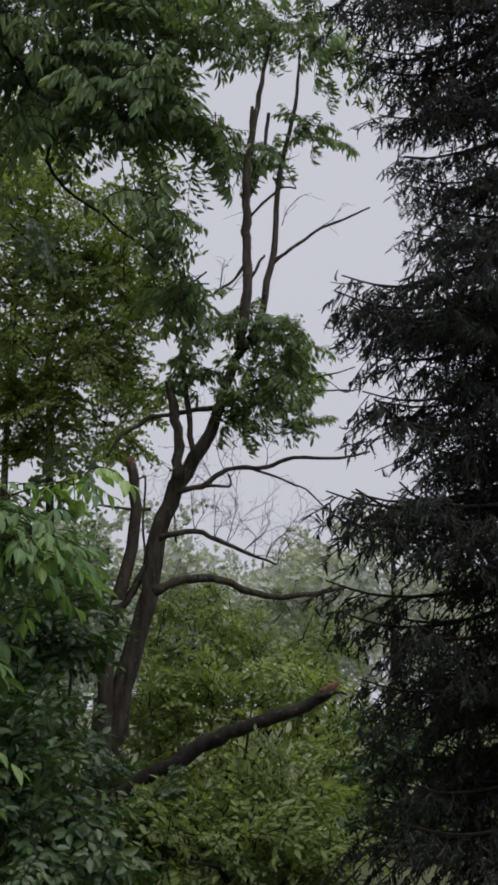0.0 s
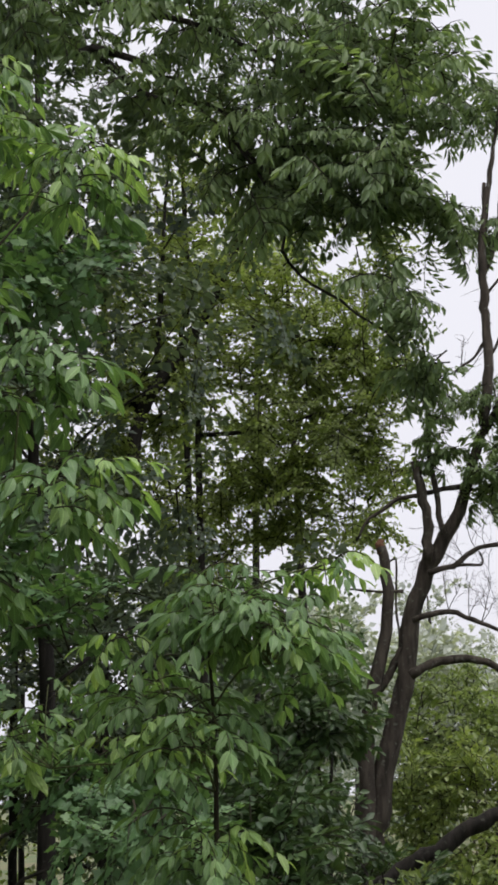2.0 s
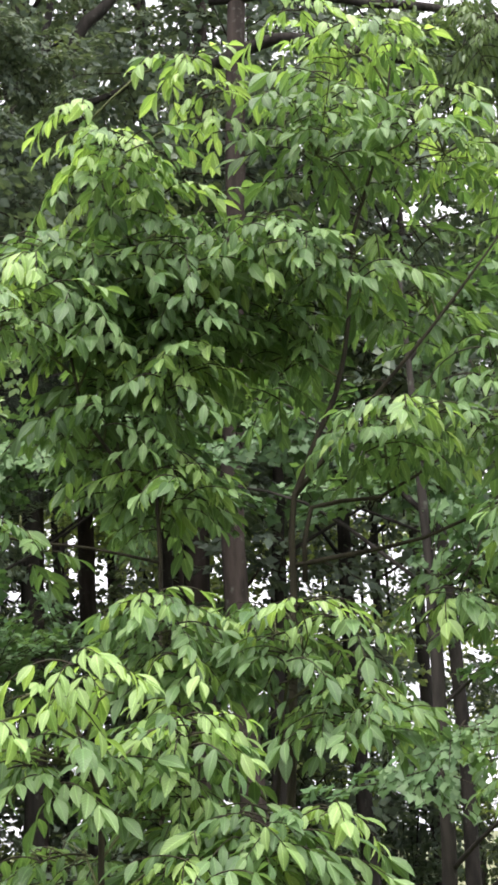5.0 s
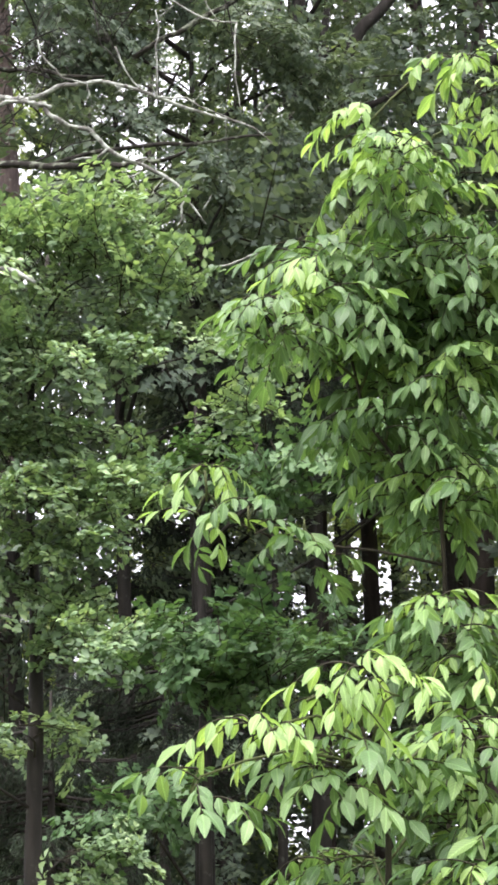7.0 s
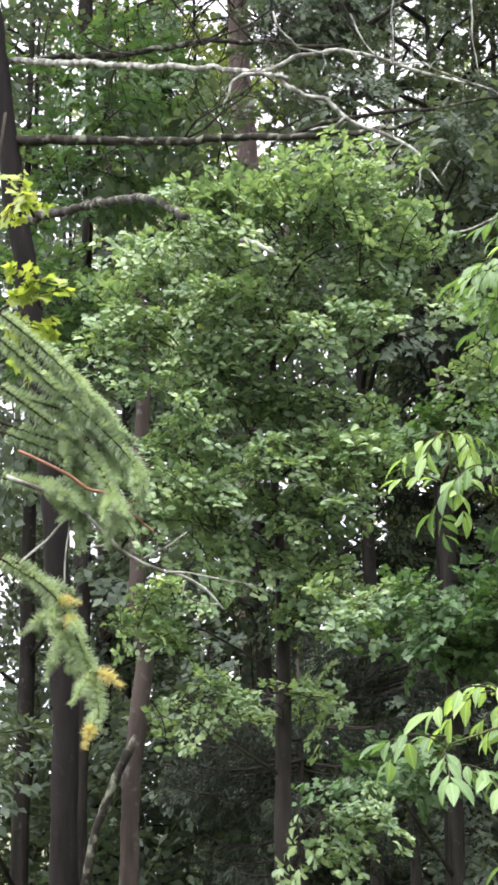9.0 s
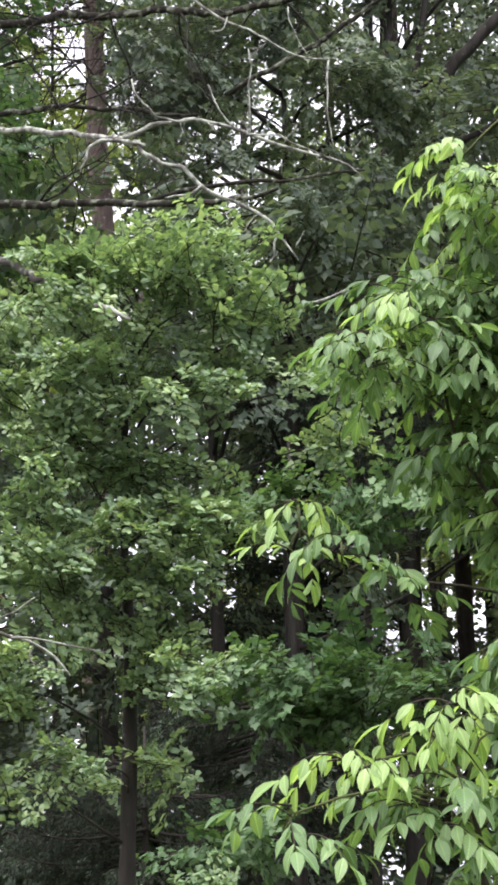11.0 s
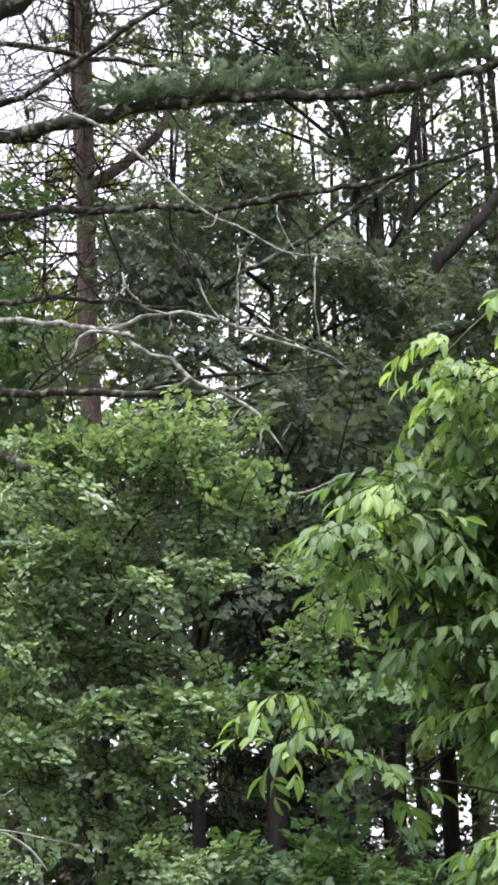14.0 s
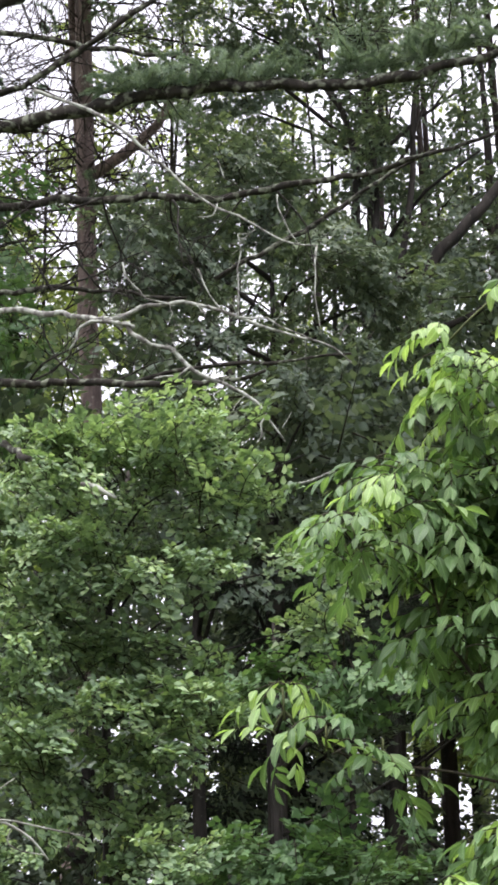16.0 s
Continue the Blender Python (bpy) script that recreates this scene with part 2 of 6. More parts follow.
def leaf_frames(along, up, gen, tilt):
    """Axes for leaves that point along, with their upper side near up."""
    x = unit(along)
    up = unit(up + gen.normal(0, tilt, x.shape))
    y = unit(np.cross(up, x))
    return np.stack([x, y, np.cross(x, y)], -1)


def leaves_data(outline, places, frames_, sizes):
    v, f = outline
    n, k = len(places), len(v)
    verts = np.einsum("nij,kj->nki", frames_, v) * np.asarray(sizes)[:, None, None] + np.asarray(places)[:, None]
    faces = [tuple(i + j * k for i in q) for j in range(n) for q in f]
    return verts.reshape(-1, 3), faces


def two_part_mesh(name, wood, leaf, wood_mat, leaf_mat):
    v, f = joined([wood, leaf])
    slots = [0] * len(wood[1]) + [1] * len(leaf[1])
    return make_mesh(name, v, f, [wood_mat, leaf_mat], slots)


def spray_mesh(name, seed, length, twigs, per_twig, size, outline, leaf_mat, wood_mat=None, droop=0.15, flat=0.5, hang=0.3, tilt=0.45, side_wood=True, stout=1.0):
    """A leafy branch end: a twig along +x, side twigs, and leaves along each of them."""
    g = np.random.default_rng(seed)
    wood, places, alongs = [], [], []
    lines = [(np.zeros(3), np.array([1, 0, 0.1]), length, 1.0)]
    for k in range(twigs):
        s = (k + 0.7) / twigs * 0.85
        side = 1 if k % 2 else -1
        d = unit(np.array([0.75, side * g.uniform(0.5, 1.1), g.normal(0.1, flat)]))
        lines.append((np.array([s * length, 0, 0.1 * s * length - droop * length * s * s]), d, length * g.uniform(0.35, 0.6) * (1.15 - 0.6 * s), 0.6))
    for a, d, l, thick in lines:
        q = np.array([a + d * l * u + np.array([0, 0, -droop * l * u * u]) for u in (0, 0.5, 1.0)])
        if side_wood or thick == 1.0:
            wood.append(tube_data(q, [0.007 * stout * thick * (0.5 + length), 0.002 * stout], l / 1.5, 3, 0.05, g))
        n = max(3, int(per_twig * l / length * (1.2 if thick == 1 else 1.6)))
        u = np.sort(g.uniform(0.12, 1, n))
        places.append(a + d * l * u[:, None] + np.array([0, 0, -1.0]) * (droop * l * u * u)[:, None])
        side = np.cross(d, [0, 0, 1.0])
        sg = np.where(np.arange(n) % 2, 1, -1)[:, None] * g.uniform(0.4, 1.2, (n, 1))
        alongs.append(unit(d * g.uniform(0.4, 1.0, (n, 1)) + side * sg + np.array([0, 0, -hang]) + g.normal(0, 0.25, (n, 3))))
    places, alongs = np.vstack(places), np.vstack(alongs)
    sizes = size * g.uniform(0.65, 1.2, len(places))
    places = places + alongs * (sizes * 0.15)[:, None]
    fr = leaf_frames(alongs, np.tile([0.55, 0, 1.0], (len(places), 1)), g, tilt)
    me = two_part_mesh(name, joined(wood), leaves_data(outline, places, fr, sizes), wood_mat or BARK_TWIG, leaf_mat)
    me["reach"] = length
    return me


def obovate(width=0.6):
    """A small blunt leaf, folded a little along its rib."""
    w = width / 2
    v = [(0, 0, 0), (0.3, w * 0.62, 0.06), (0.3, 0, 0.0), (0.3, -w * 0.62, 0.06), (0.68, w, 0.07), (0.68, 0, -0.02), (0.68, -w, 0.07), (1, 0, -0.1)]
    return np.array(v), [(0, 2, 1), (0, 3, 2), (1, 2, 5, 4), (2, 3, 6, 5), (4, 5, 7), (5, 6, 7)]


def shrub_spray_mesh(seed, length, spurs, size):
    """A shrub's branch end: an arching twig whose short side spurs each carry a rosette of blunt leaves."""
    g = np.random.default_rng(seed)
    u = np.linspace(0, 1, 6)
    mid = np.stack([length * u, 0.06 * length * np.sin(4 * u + g.uniform(0, 6)), length * (0.12 * u - 0.38 * u * u)], -1)
    wood, places, alongs, ups = [tube_data(mid, [0.0035, 0.0015], length / 5, 4, 0.05, g)], [], [], []
    for k in range(spurs + 1):
        s = min(1.0, 0.12 + 0.88 * k / spurs)
        p = np.array([np.interp(s, u, mid[:, i]) for i in range(3)])
        side = 1 if k % 2 else -1
        d = unit(np.array([0.8, side * g.uniform(0.4, 1.2), g.uniform(-0.1, 0.5)]))
        l = 0.0 if k == spurs else g.uniform(0.03, 0.12)
        tip = p + d * l
        if l > 0:
            wood.append(tube_data([p, (p + tip) / 2, tip], [0.0018, 0.001], l, 3, 0.0, g))
        for q in range(g.integers(7, 11)):
            ang = g.uniform(-2.3, 2.3)
            way = unit(d * math.cos(ang) + np.cross([0, 0, 1.0], d) * math.sin(ang) + np.array([0, 0, g.normal(0.0, 0.3)]))
            places.append(p + (tip - p) * g.uniform(0.45, 1.0) + way * 0.006)
            alongs.append(way)
            ups.append(np.array([0.6, 0, 0.9]) + way * np.array([0.35, 0.35, 0]))
    places, alongs, ups = np.array(places), np.array(alongs), np.array(ups)
    fr = leaf_frames(alongs, ups, g, 0.3)
    me = two_part_mesh("shrub_branch", joined(wood), leaves_data(obovate(0.6), places, fr, size * g.uniform(0.5, 1.05, len(places))), BARK_TWIG, SHRUB_LEAF)
    me["reach"] = length
    return me


def compound_leaf_mesh(name, seed, length, pairs, leaflet, material, arch=(0.4, 0.8)):
    """An ash leaf: an arching stalk with pairs of hanging leaflets and one at its tip."""
    g = np.random.default_rng(seed)
    bend = g.uniform(*arch)
    u = np.linspace(0, 1, 6)
    mid = np.stack([length * u * (1 - 0.12 * u), g.normal(0, 0.04) * length * u * u, length * (0.25 * u - bend * u * u)], -1)
    wood = tube_data(mid, [0.0028, 0.0015], length / 5, 4, 0.0, g)
    places, alongs = [], []
    for k in range(pairs):
        s = 0.3 + 0.62 * k / max(1, pairs - 1)
        p = np.array([np.interp(s, u, mid[:, i]) for i in range(3)])
        t = unit(np.array([1, 0, 0.25 - 2 * bend * s]))
        for side in (1, -1):
            places.append(p + t * length * g.normal(0, 0.035))
            alongs.append(unit(t * g.uniform(0.3, 0.9) + np.array([0, side * g.uniform(0.4, 0.9), g.uniform(-1.45, -0.15)])))
    places.append(mid[-1])
    alongs.append(unit(np.array([0.8, 0, -0.7])))
    places, alongs = np.array(places), np.array(alongs)
    sizes = leaflet * g.uniform(0.8, 1.15, len(places)) * np.append(np.repeat(np.linspace(0.75, 1.05, pairs), 2), 1.1)
    fr = leaf_frames(alongs, np.tile([0.5, 0, 1.0], (len(places), 1)) + alongs * [[0, 0.5, 0]], g, 0.42)
    outline = leaflet_outline(0.4)
    me = two_part_mesh(name, wood, leaves_data(outline, places, fr, sizes), BARK_TWIG, material)
    across = np.abs(outline[0][:, 1]) / (np.abs(outline[0][:, 1]).max())
    for key, values in (("across", across), ("along", outline[0][:, 0])):
        me.attributes.new(key, "FLOAT", "POINT").data.foreach_set("value", np.concatenate([np.zeros(len(wood[0])), np.tile(values, len(places))]).astype(np.float32))
    return me


def brush_data(points, needle, per, gen, lean=0.7, wide=0.05):
    """Needles all round a shoot that runs through the points."""
    c, _ = curve_through(points, [1, 1], 0.02)
    seg = np.linalg.norm(np.diff(c, axis=0), axis=1)
    cum = np.append(0, np.cumsum(seg))
    n = int(cum[-1] / per)
    s = np.sort(gen.uniform(0, cum[-1], n))
    pos = np.stack([np.interp(s, cum, c[:, i]) for i in range(3)], -1)
    k = np.clip(np.searchsorted(cum, s), 1, len(c) - 1)
    t = unit(c[k] - c[k - 1])
    r = unit(np.cross(t, gen.normal(0, 1, (n, 3))))
    alongs = unit(t * lean + r)
    fr = leaf_frames(alongs, gen.normal(0, 1, (n, 3)), gen, 0.1)
    taper = np.clip((cum[-1] - s) / (2 * needle), 0.5, 1.0)
    tri = (np.array([(0, wide, 0), (1, 0, 0), (0, -wide, 0)]), [(0, 1, 2)])
    return leaves_data(tri, pos, fr, needle * gen.uniform(0.75, 1.15, n) * taper)


def facing(place, along, gen, scale=1.0, roll=0.3):
    """A pose at place whose x runs along, with z near up."""
    x = unit(along)
    y = unit(np.cross(np.array([0, 0, 1.0]) + gen.normal(0, roll, 3), x))
    z = np.cross(x, y)
    m = Matrix(((x[0], y[0], z[0], 0), (x[1], y[1], z[1], 0), (x[2], y[2], z[2], 0), (0, 0, 0, 1)))
    return Matrix.Translation(Vector([float(q) for q in place])) @ m @ Matrix.Scale(float(scale), 4)


def in_clump(centre, wide, deep, high, n, gen, shell=0.5):
    """n places in an egg-shaped clump, wide across the line from the lawn, deep along it; and their outward ways."""
    c = np.asarray(centre, float)
    ahead = unit([c[0], c[1], 0])
    side = np.array([ahead[1], -ahead[0], 0])
    d = unit(gen.normal(0, 1, (n, 3)))
    r = gen.uniform(shell ** 3, 1, n) ** (1 / 3)
    q = d * r[:, None] * (1 + 0.18 * gen.normal(0, 1, (n, 1)))
    out = side * q[:, :1] * wide + ahead * q[:, 1:2] * deep + np.array([0, 0, 1.0]) * q[:, 2:] * high
    return c + out, unit(side * d[:, :1] + ahead * d[:, 1:2] + np.array([0, 0, 1.0]) * d[:, 2:])


def leafy_clump(tree, meshes, clump, n, gen, size=(0.8, 1.25), up=0.0, shell=0.3, name="leafy_branch", low=0.15, spread=0.5):
    """n leafy branch ends in a clump, each a part of the tree."""
    c, wide, deep, high = clump
    spots, ways = in_clump(c, wide, deep, high, n, gen, shell)
    for p, w in zip(spots, ways):
        if p[2] < low:
            continue
        along = unit(w + gen.normal(0, spread, 3) + np.array([0, 0, up]))
        s = gen.uniform(*size)
        mesh = meshes[gen.integers(len(meshes))]
        part(name, mesh, tree, "", facing(p - along * 0.5 * s * mesh["reach"], along, gen, s))


def mesh_arrays(me):
    """Places, faces and slots of a mesh, to be joined into a crown."""
    co = np.empty(len(me.vertices) * 3)
    me.vertices.foreach_get("co", co)
    sl = np.empty(len(me.polygons), np.int32)
    me.polygons.foreach_get("material_index", sl)
    return co.reshape(-1, 3), [tuple(p.vertices) for p in me.polygons], sl


ARRAYS = {}


def leafy_crown(tree, meshes, clumps, gen, size=(0.8, 1.25), up=0.0, shell=0.2, low=0.15, label=""):
    """A far crown: all its leafy branch ends joined in one part."""
    vs, fs, ss, base = [], [], [], 0
    for (c, wide, deep, high), n in clumps:
        spots, ways = in_clump(c, wide, deep, high, n, gen, shell)
        for p, w in zip(spots, ways):
            if p[2] < low:
                continue
            mesh = meshes[gen.integers(len(meshes))]
            if mesh.name not in ARRAYS:
                ARRAYS[mesh.name] = mesh_arrays(mesh)
            v, f, s = ARRAYS[mesh.name]
            along = unit(w + gen.normal(0, 0.5, 3) + np.array([0, 0, up]))
            k = gen.uniform(*size)
            m = np.array(facing(p - along * 0.5 * k * mesh["reach"], along, gen, k))
            vs.append(v @ m[:3, :3].T + m[:3, 3])
            fs += [tuple(i + base for i in q) for q in f]
            ss.append(s)
            base += len(v)
    me = make_mesh("crown", np.vstack(vs), fs, list(meshes[0].materials), np.concatenate(ss))
    return tagged(part("crown", me, tree, label), kind="stuff")


def limb_to(tree, trunk_pts, target, r, gen, material, name="limb", sag=0.0):
    """A limb from the trunk up and out to a target."""
    t = np.asarray(target, float)
    tp = np.asarray(trunk_pts, float)
    fine = np.vstack([tp[i] + (tp[i + 1] - tp[i]) * u for i in range(len(tp) - 1) for u in np.linspace(0, 1, 12)])
    d = np.linalg.norm(fine[:, :2] - t[:2], axis=1)
    a = fine[np.argmin(np.abs(fine[:, 2] - (t[2] - 0.55 * d.min() + sag)))]
    mid = a + (t - a) * 0.5 + np.array([0, 0, 0.06 * np.linalg.norm(t - a)]) + gen.normal(0, 0.05, 3) * np.linalg.norm(t - a)
    return stem(name, tree, [a, mid, t], [r, r * 0.7, r * 0.3], material, "", 0.3, 6)


def bare_twigs(start, along, length, r, depth, gen, out, droop=0.0):
    """A leafless branch that forks again and again; tubes are added to out."""
    d = unit(along)
    pts, p = [np.asarray(start, float)], np.asarray(start, float)
    for k in range(4):
        d = unit(d + gen.normal(0, 0.24, 3) + np.array([0, 0, -droop]))
        p = p + d * length / 4
        pts.append(p)
        if depth > 0 and k < 4:
            for _ in range(1 if gen.uniform() < 0.8 else 2):
                side = unit(np.cross(d, gen.normal(0, 1, 3)))
                bare_twigs(p, d * 0.7 + side * gen.uniform(0.5, 1.0), length * gen.uniform(0.35, 0.6), r * 0.55, depth - 1, gen, out, droop)
    out.append(tube_data(pts, [r, r * 0.4], length / 5, 5 if r > 0.006 else 3, 0.06, gen))


# ---- ground ----
def build_ground():
    n = 60
    xs = np.sign(np.linspace(-1, 1, n)) * np.abs(np.linspace(-1, 1, n)) ** 3 * 1500
    v = [(x, y, 0.06 * noise.noise((x * 0.3, y * 0.3, 0)) * min(1, 40 / (abs(x) + abs(y) + 1))) for y in xs for x in xs]
    f = [(j * n + i, j * n + i + 1, (j + 1) * n + i + 1, (j + 1) * n + i) for j in range(n - 1) for i in range(n - 1)]
    m, ns, ls, bsdf = nodes_of("grass_and_litter")
    a, b = noise_of(ns, ls, 0.6, 5), noise_of(ns, ls, 60.0, 5)
    r1 = ramp_of(ns, [(0.35, (0.05, 0.085, 0.025)), (0.65, (0.11, 0.1, 0.05))])
    r2 = ramp_of(ns, [(0.3, (0.55, 0.55, 0.55)), (0.7, (1.2, 1.2, 1.1))])
    ls.new(a.outputs["Fac"], r1.inputs[0])
    ls.new(b.outputs["Fac"], r2.inputs[0])
    mx = ns.new("ShaderNodeMixRGB")
    mx.blend_type, mx.inputs[0].default_value = "MULTIPLY", 1.0
    ls.new(r1.outputs[0], mx.inputs[1])
    ls.new(r2.outputs[0], mx.inputs[2])
    ls.new(mx.outputs[0], bsdf.inputs["Base Color"])
    bsdf.inputs["Roughness"].default_value = 0.95
    bp = ns.new("ShaderNodeBump")
    bp.inputs["Strength"].default_value = 0.8
    ls.new(b.outputs["Fac"], bp.inputs["Height"])
    ls.new(bp.outputs[0], bsdf.inputs["Normal"])
    tagged(new("ground", make_mesh("ground", v, f, [m])), "grassy ground with leaf litter under the trees", "ground", kind="structure")


build_ground()

# ---- shared leafy branch ends ----
MAPLE_DIM = [spray_mesh("dim_maple_branch", 15 + i, 0.8, 7, 16, 0.092, blade(0.72), MAPLE_LEAF, None, 0.12, 0.3, 0.25, 0.5, False) for i in range(5)]
MAPLE = [spray_mesh("maple_branch", 10 + i, 0.6, 6, 12, 0.072, lobed(), YOUNG_MAPLE_LEAF, None, 0.12, 0.25, 0.2, 0.35) for i in range(5)]
MAPLE_FINE = [spray_mesh("fine_maple_branch", 90 + i, 0.65, 8, 17, 0.066, three_lobed(), MAPLE_LEAF, None, 0.12, 0.2, 0.15, 0.4, True, 0.6) for i in range(5)]
SHRUB = [shrub_spray_mesh(20 + i, 0.32, 7, 0.05) for i in range(7)]
HICKORY = [spray_mesh("hickory_branch", 30 + i, 0.5, 7, 14, 0.1, ovate(0.32), HICKORY_LEAF, None, 0.35, 0.45, 1.9, 0.5) for i in range(5)]
SMALL = [spray_mesh("small_leaved_branch", 40 + i, 0.7, 10, 30, 0.054, blade(0.62), SMALL_LEAF, None, 0.2, 0.4, 0.3, 0.6) for i in range(5)]
BUSH = [spray_mesh("bush_branch", 50 + i, 0.5, 6, 13, 0.078, ovate(0.46), BUSH_LEAF, None, 0.15, 0.5, 0.4, 0.5) for i in range(5)]
DARK_BUSH = [spray_mesh("dark_bush_branch", 55 + i, 0.5, 6, 12, 0.095, ovate(0.5), DARK_LEAF, None, 0.2, 0.5, 0.5, 0.5) for i in range(5)]
# Far branch ends carry the haze in their leaf colour.
FAR = [spray_mesh("far_branch", 60 + i, 1.6, 5, 16, 0.24, blade(0.7), HAZE_LEAF, None, 0.15, 0.6, 0.2, 0.7, False) for i in range(4)]
ASH = [compound_leaf_mesh("compound_leaf", 70 + i, 0.22, 4 - i % 2, 0.084, ASH_LEAF) for i in range(6)]
ASH_TIP = [compound_leaf_mesh("young_compound_leaf", 80 + i, 0.18, 4 - i % 2, 0.075, ASH_YOUNG, (0.55, 1.0)) for i in range(6)]

# ---- an unseen wall, added behind the camera, closes the place and blocks low sky ----
def build_blocking_wall():
    m, ns, ls, bsdf = nodes_of("blocking_wall_grey")
    n = noise_of(ns, ls, 3.0, 5)
    r = ramp_of(ns, [(0.35, (0.3, 0.3, 0.29)), (0.65, (0.38, 0.37, 0.36))])
    ls.new(n.outputs["Fac"], r.inputs[0])
    ls.new(r.outputs[0], bsdf.inputs["Base Color"])
    bsdf.inputs["Roughness"].default_value = 0.7
    turn = radians(20)
    along, back = np.array([math.cos(turn), math.sin(turn), 0]), np.array([math.sin(turn), -math.cos(turn), 0])
    v, f = [], []
    for k in range(42):
        z0, z1, out = k * 0.16, k * 0.16 + 0.16, 0.018
        i = len(v)
        for s in (-11, 11):
            for z, o in ((z0, 4.5 - out), (z1, 4.5), (z1, 4.7), (z0, 4.7)):
                v.append(along * s + back * o + np.array([0, 0, z]))
        f += [(i, i + 1, i + 5, i + 4), (i + 1, i + 2, i + 6, i + 5), (i + 2, i + 3, i + 7, i + 6), (i + 3, i, i + 4, i + 7), (i, i + 3, i + 2, i + 1), (i + 4, i + 5, i + 6, i + 7)]
    tagged(new("sky_block_wall", make_mesh("sky_block_wall", v, f, [m], None, False)), "plain grey wall added behind the camera to block low sky light", "wall", kind="structure")


build_blocking_wall()

# ---- far woods, with the mist put into their pale leaf colour ----
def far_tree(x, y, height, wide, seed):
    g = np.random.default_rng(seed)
    tree = thing("far_tree", (x, y, 0), "leafy tree far off, mist painted into its pale leaf colour", "tree", "far trees in the mist")
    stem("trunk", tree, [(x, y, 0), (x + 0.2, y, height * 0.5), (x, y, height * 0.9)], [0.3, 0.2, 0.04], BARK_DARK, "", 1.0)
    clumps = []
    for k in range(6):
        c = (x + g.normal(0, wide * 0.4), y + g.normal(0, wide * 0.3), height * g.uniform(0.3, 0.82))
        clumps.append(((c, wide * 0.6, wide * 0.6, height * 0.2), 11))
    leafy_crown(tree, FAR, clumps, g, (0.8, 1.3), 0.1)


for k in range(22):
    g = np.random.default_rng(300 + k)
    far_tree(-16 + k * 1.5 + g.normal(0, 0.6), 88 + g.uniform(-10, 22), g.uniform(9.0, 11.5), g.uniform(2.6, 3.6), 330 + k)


# ---- woods behind everything ----
# Branch ends for crowns added above the view to darken the woods below.
HIGH = [spray_mesh("high_branch", 65 + i, 1.5, 6, 16, 0.27, blade(0.75), MAPLE_LEAF, None, 0.15, 0.4, 0.2, 0.5, False) for i in range(4)]


def woods_tree(at, radius, height, low, seed, clumps=9, per=14, wide=1.7, top=None, bark=None, meshes=None, label="tall maple with dark green leaves in the woods", name="maple_tree", shade_canopy=0):
    g = np.random.default_rng(seed)
    x, y = at[0], at[1]
    bark = bark or BARK_DARK
    tree = thing(name, (x, y, 0), label, "tree", "trees of the woods")
    lean = g.normal(0, 0.02, 2) * height
    line = [(x, y, -0.05), (x + lean[0] * 0.2 + g.normal(0, 0.04), y, height * 0.33), (x + lean[0] * 0.6, y + lean[1] * 0.6, height * 0.66), (x + lean[0], y + lean[1], height)]
    stem("trunk", tree, line, [radius * 1.25, radius, radius * 0.7, radius * 0.15], bark, "", 0.4, 10, 0.05)
    eggs = []
    for k in range(clumps):
        a, u = k * 2.4 + g.uniform(0, 1), (k + g.uniform(0, 1)) / clumps
        z = low + ((top or height) - low) * u
        d = wide * g.uniform(0.5, 1.0) * (1.1 - 0.5 * u)
        c = np.array([x + lean[0] * u + math.cos(a) * d, y + math.sin(a) * d, z])
        limb_to(tree, line, c, radius * 0.3, g, bark)
        eggs.append(((c, 1.1, 1.0, 0.5), int(per * 0.66)))
    leafy_crown(tree, meshes or MAPLE_DIM, eggs, g, (0.8, 1.3), 0.05)
    # Leader and crown added out of view, to keep sky light off the woods.
    if shade_canopy:
        up = [(x, y, height * 0.8), (x + lean[0], y + lean[1], shade_canopy - 2), (x + 2 * lean[0], y, shade_canopy + 2)]
        stem("leader", tree, up, [radius * 0.4, radius * 0.35, 0.02], bark, "", 0.8, 8, 0.05)
        high = [((np.array([x + g.normal(0, 1.0), y + g.normal(0, 1.0), shade_canopy + g.uniform(0, 2.5)]), 2.8, 2.4, 0.7), 13) for _ in range(5)]
        leafy_crown(tree, HIGH, high, g, (0.8, 1.2), 0.1, label="leafy top added out of view to shade the woods")
    return tree


woods_tree((-9.09, 17.81, 10.33), 0.13, 15, 1.5, 401, 9, 9, bark=BARK_BROWN, shade_canopy=21.2)
woods_tree((-8.93, 15.63, 8.20), 0.085, 14, 2.0, 402, 9, 9, bark=BARK_BROWN, shade_canopy=19.8)
woods_tree((-8.93, 14.47, 4.57), 0.085, 11, 2.4, 403, bark=BARK_BROWN, shade_canopy=19.0)
woods_tree((-8.17, 11.37, 2.98), 0.06, 7.6, 1.0, 404, 10, 12, top=7.4, meshes=MAPLE_FINE)
woods_tree((-7.05, 14.36, 4.65), 0.11, 13, 2.0, 405, top=9.5, bark=BARK_BROWN, shade_canopy=18.3)
woods_tree((-8.50, 16.99, 5.51), 0.12, 14, 2.0, 406, shade_canopy=20.5)
woods_tree((-11.68, 10.93, 7.35), 0.07, 11, 1.5, 407, 8, 14, 1.5, 6.8, BARK_BROWN, MAPLE_FINE, shade_canopy=18.3)
woods_tree((-9.87, 11.30, 2.85), 0.09, 5.0, 1.0, 408, 7, 12, meshes=MAPLE_FINE)
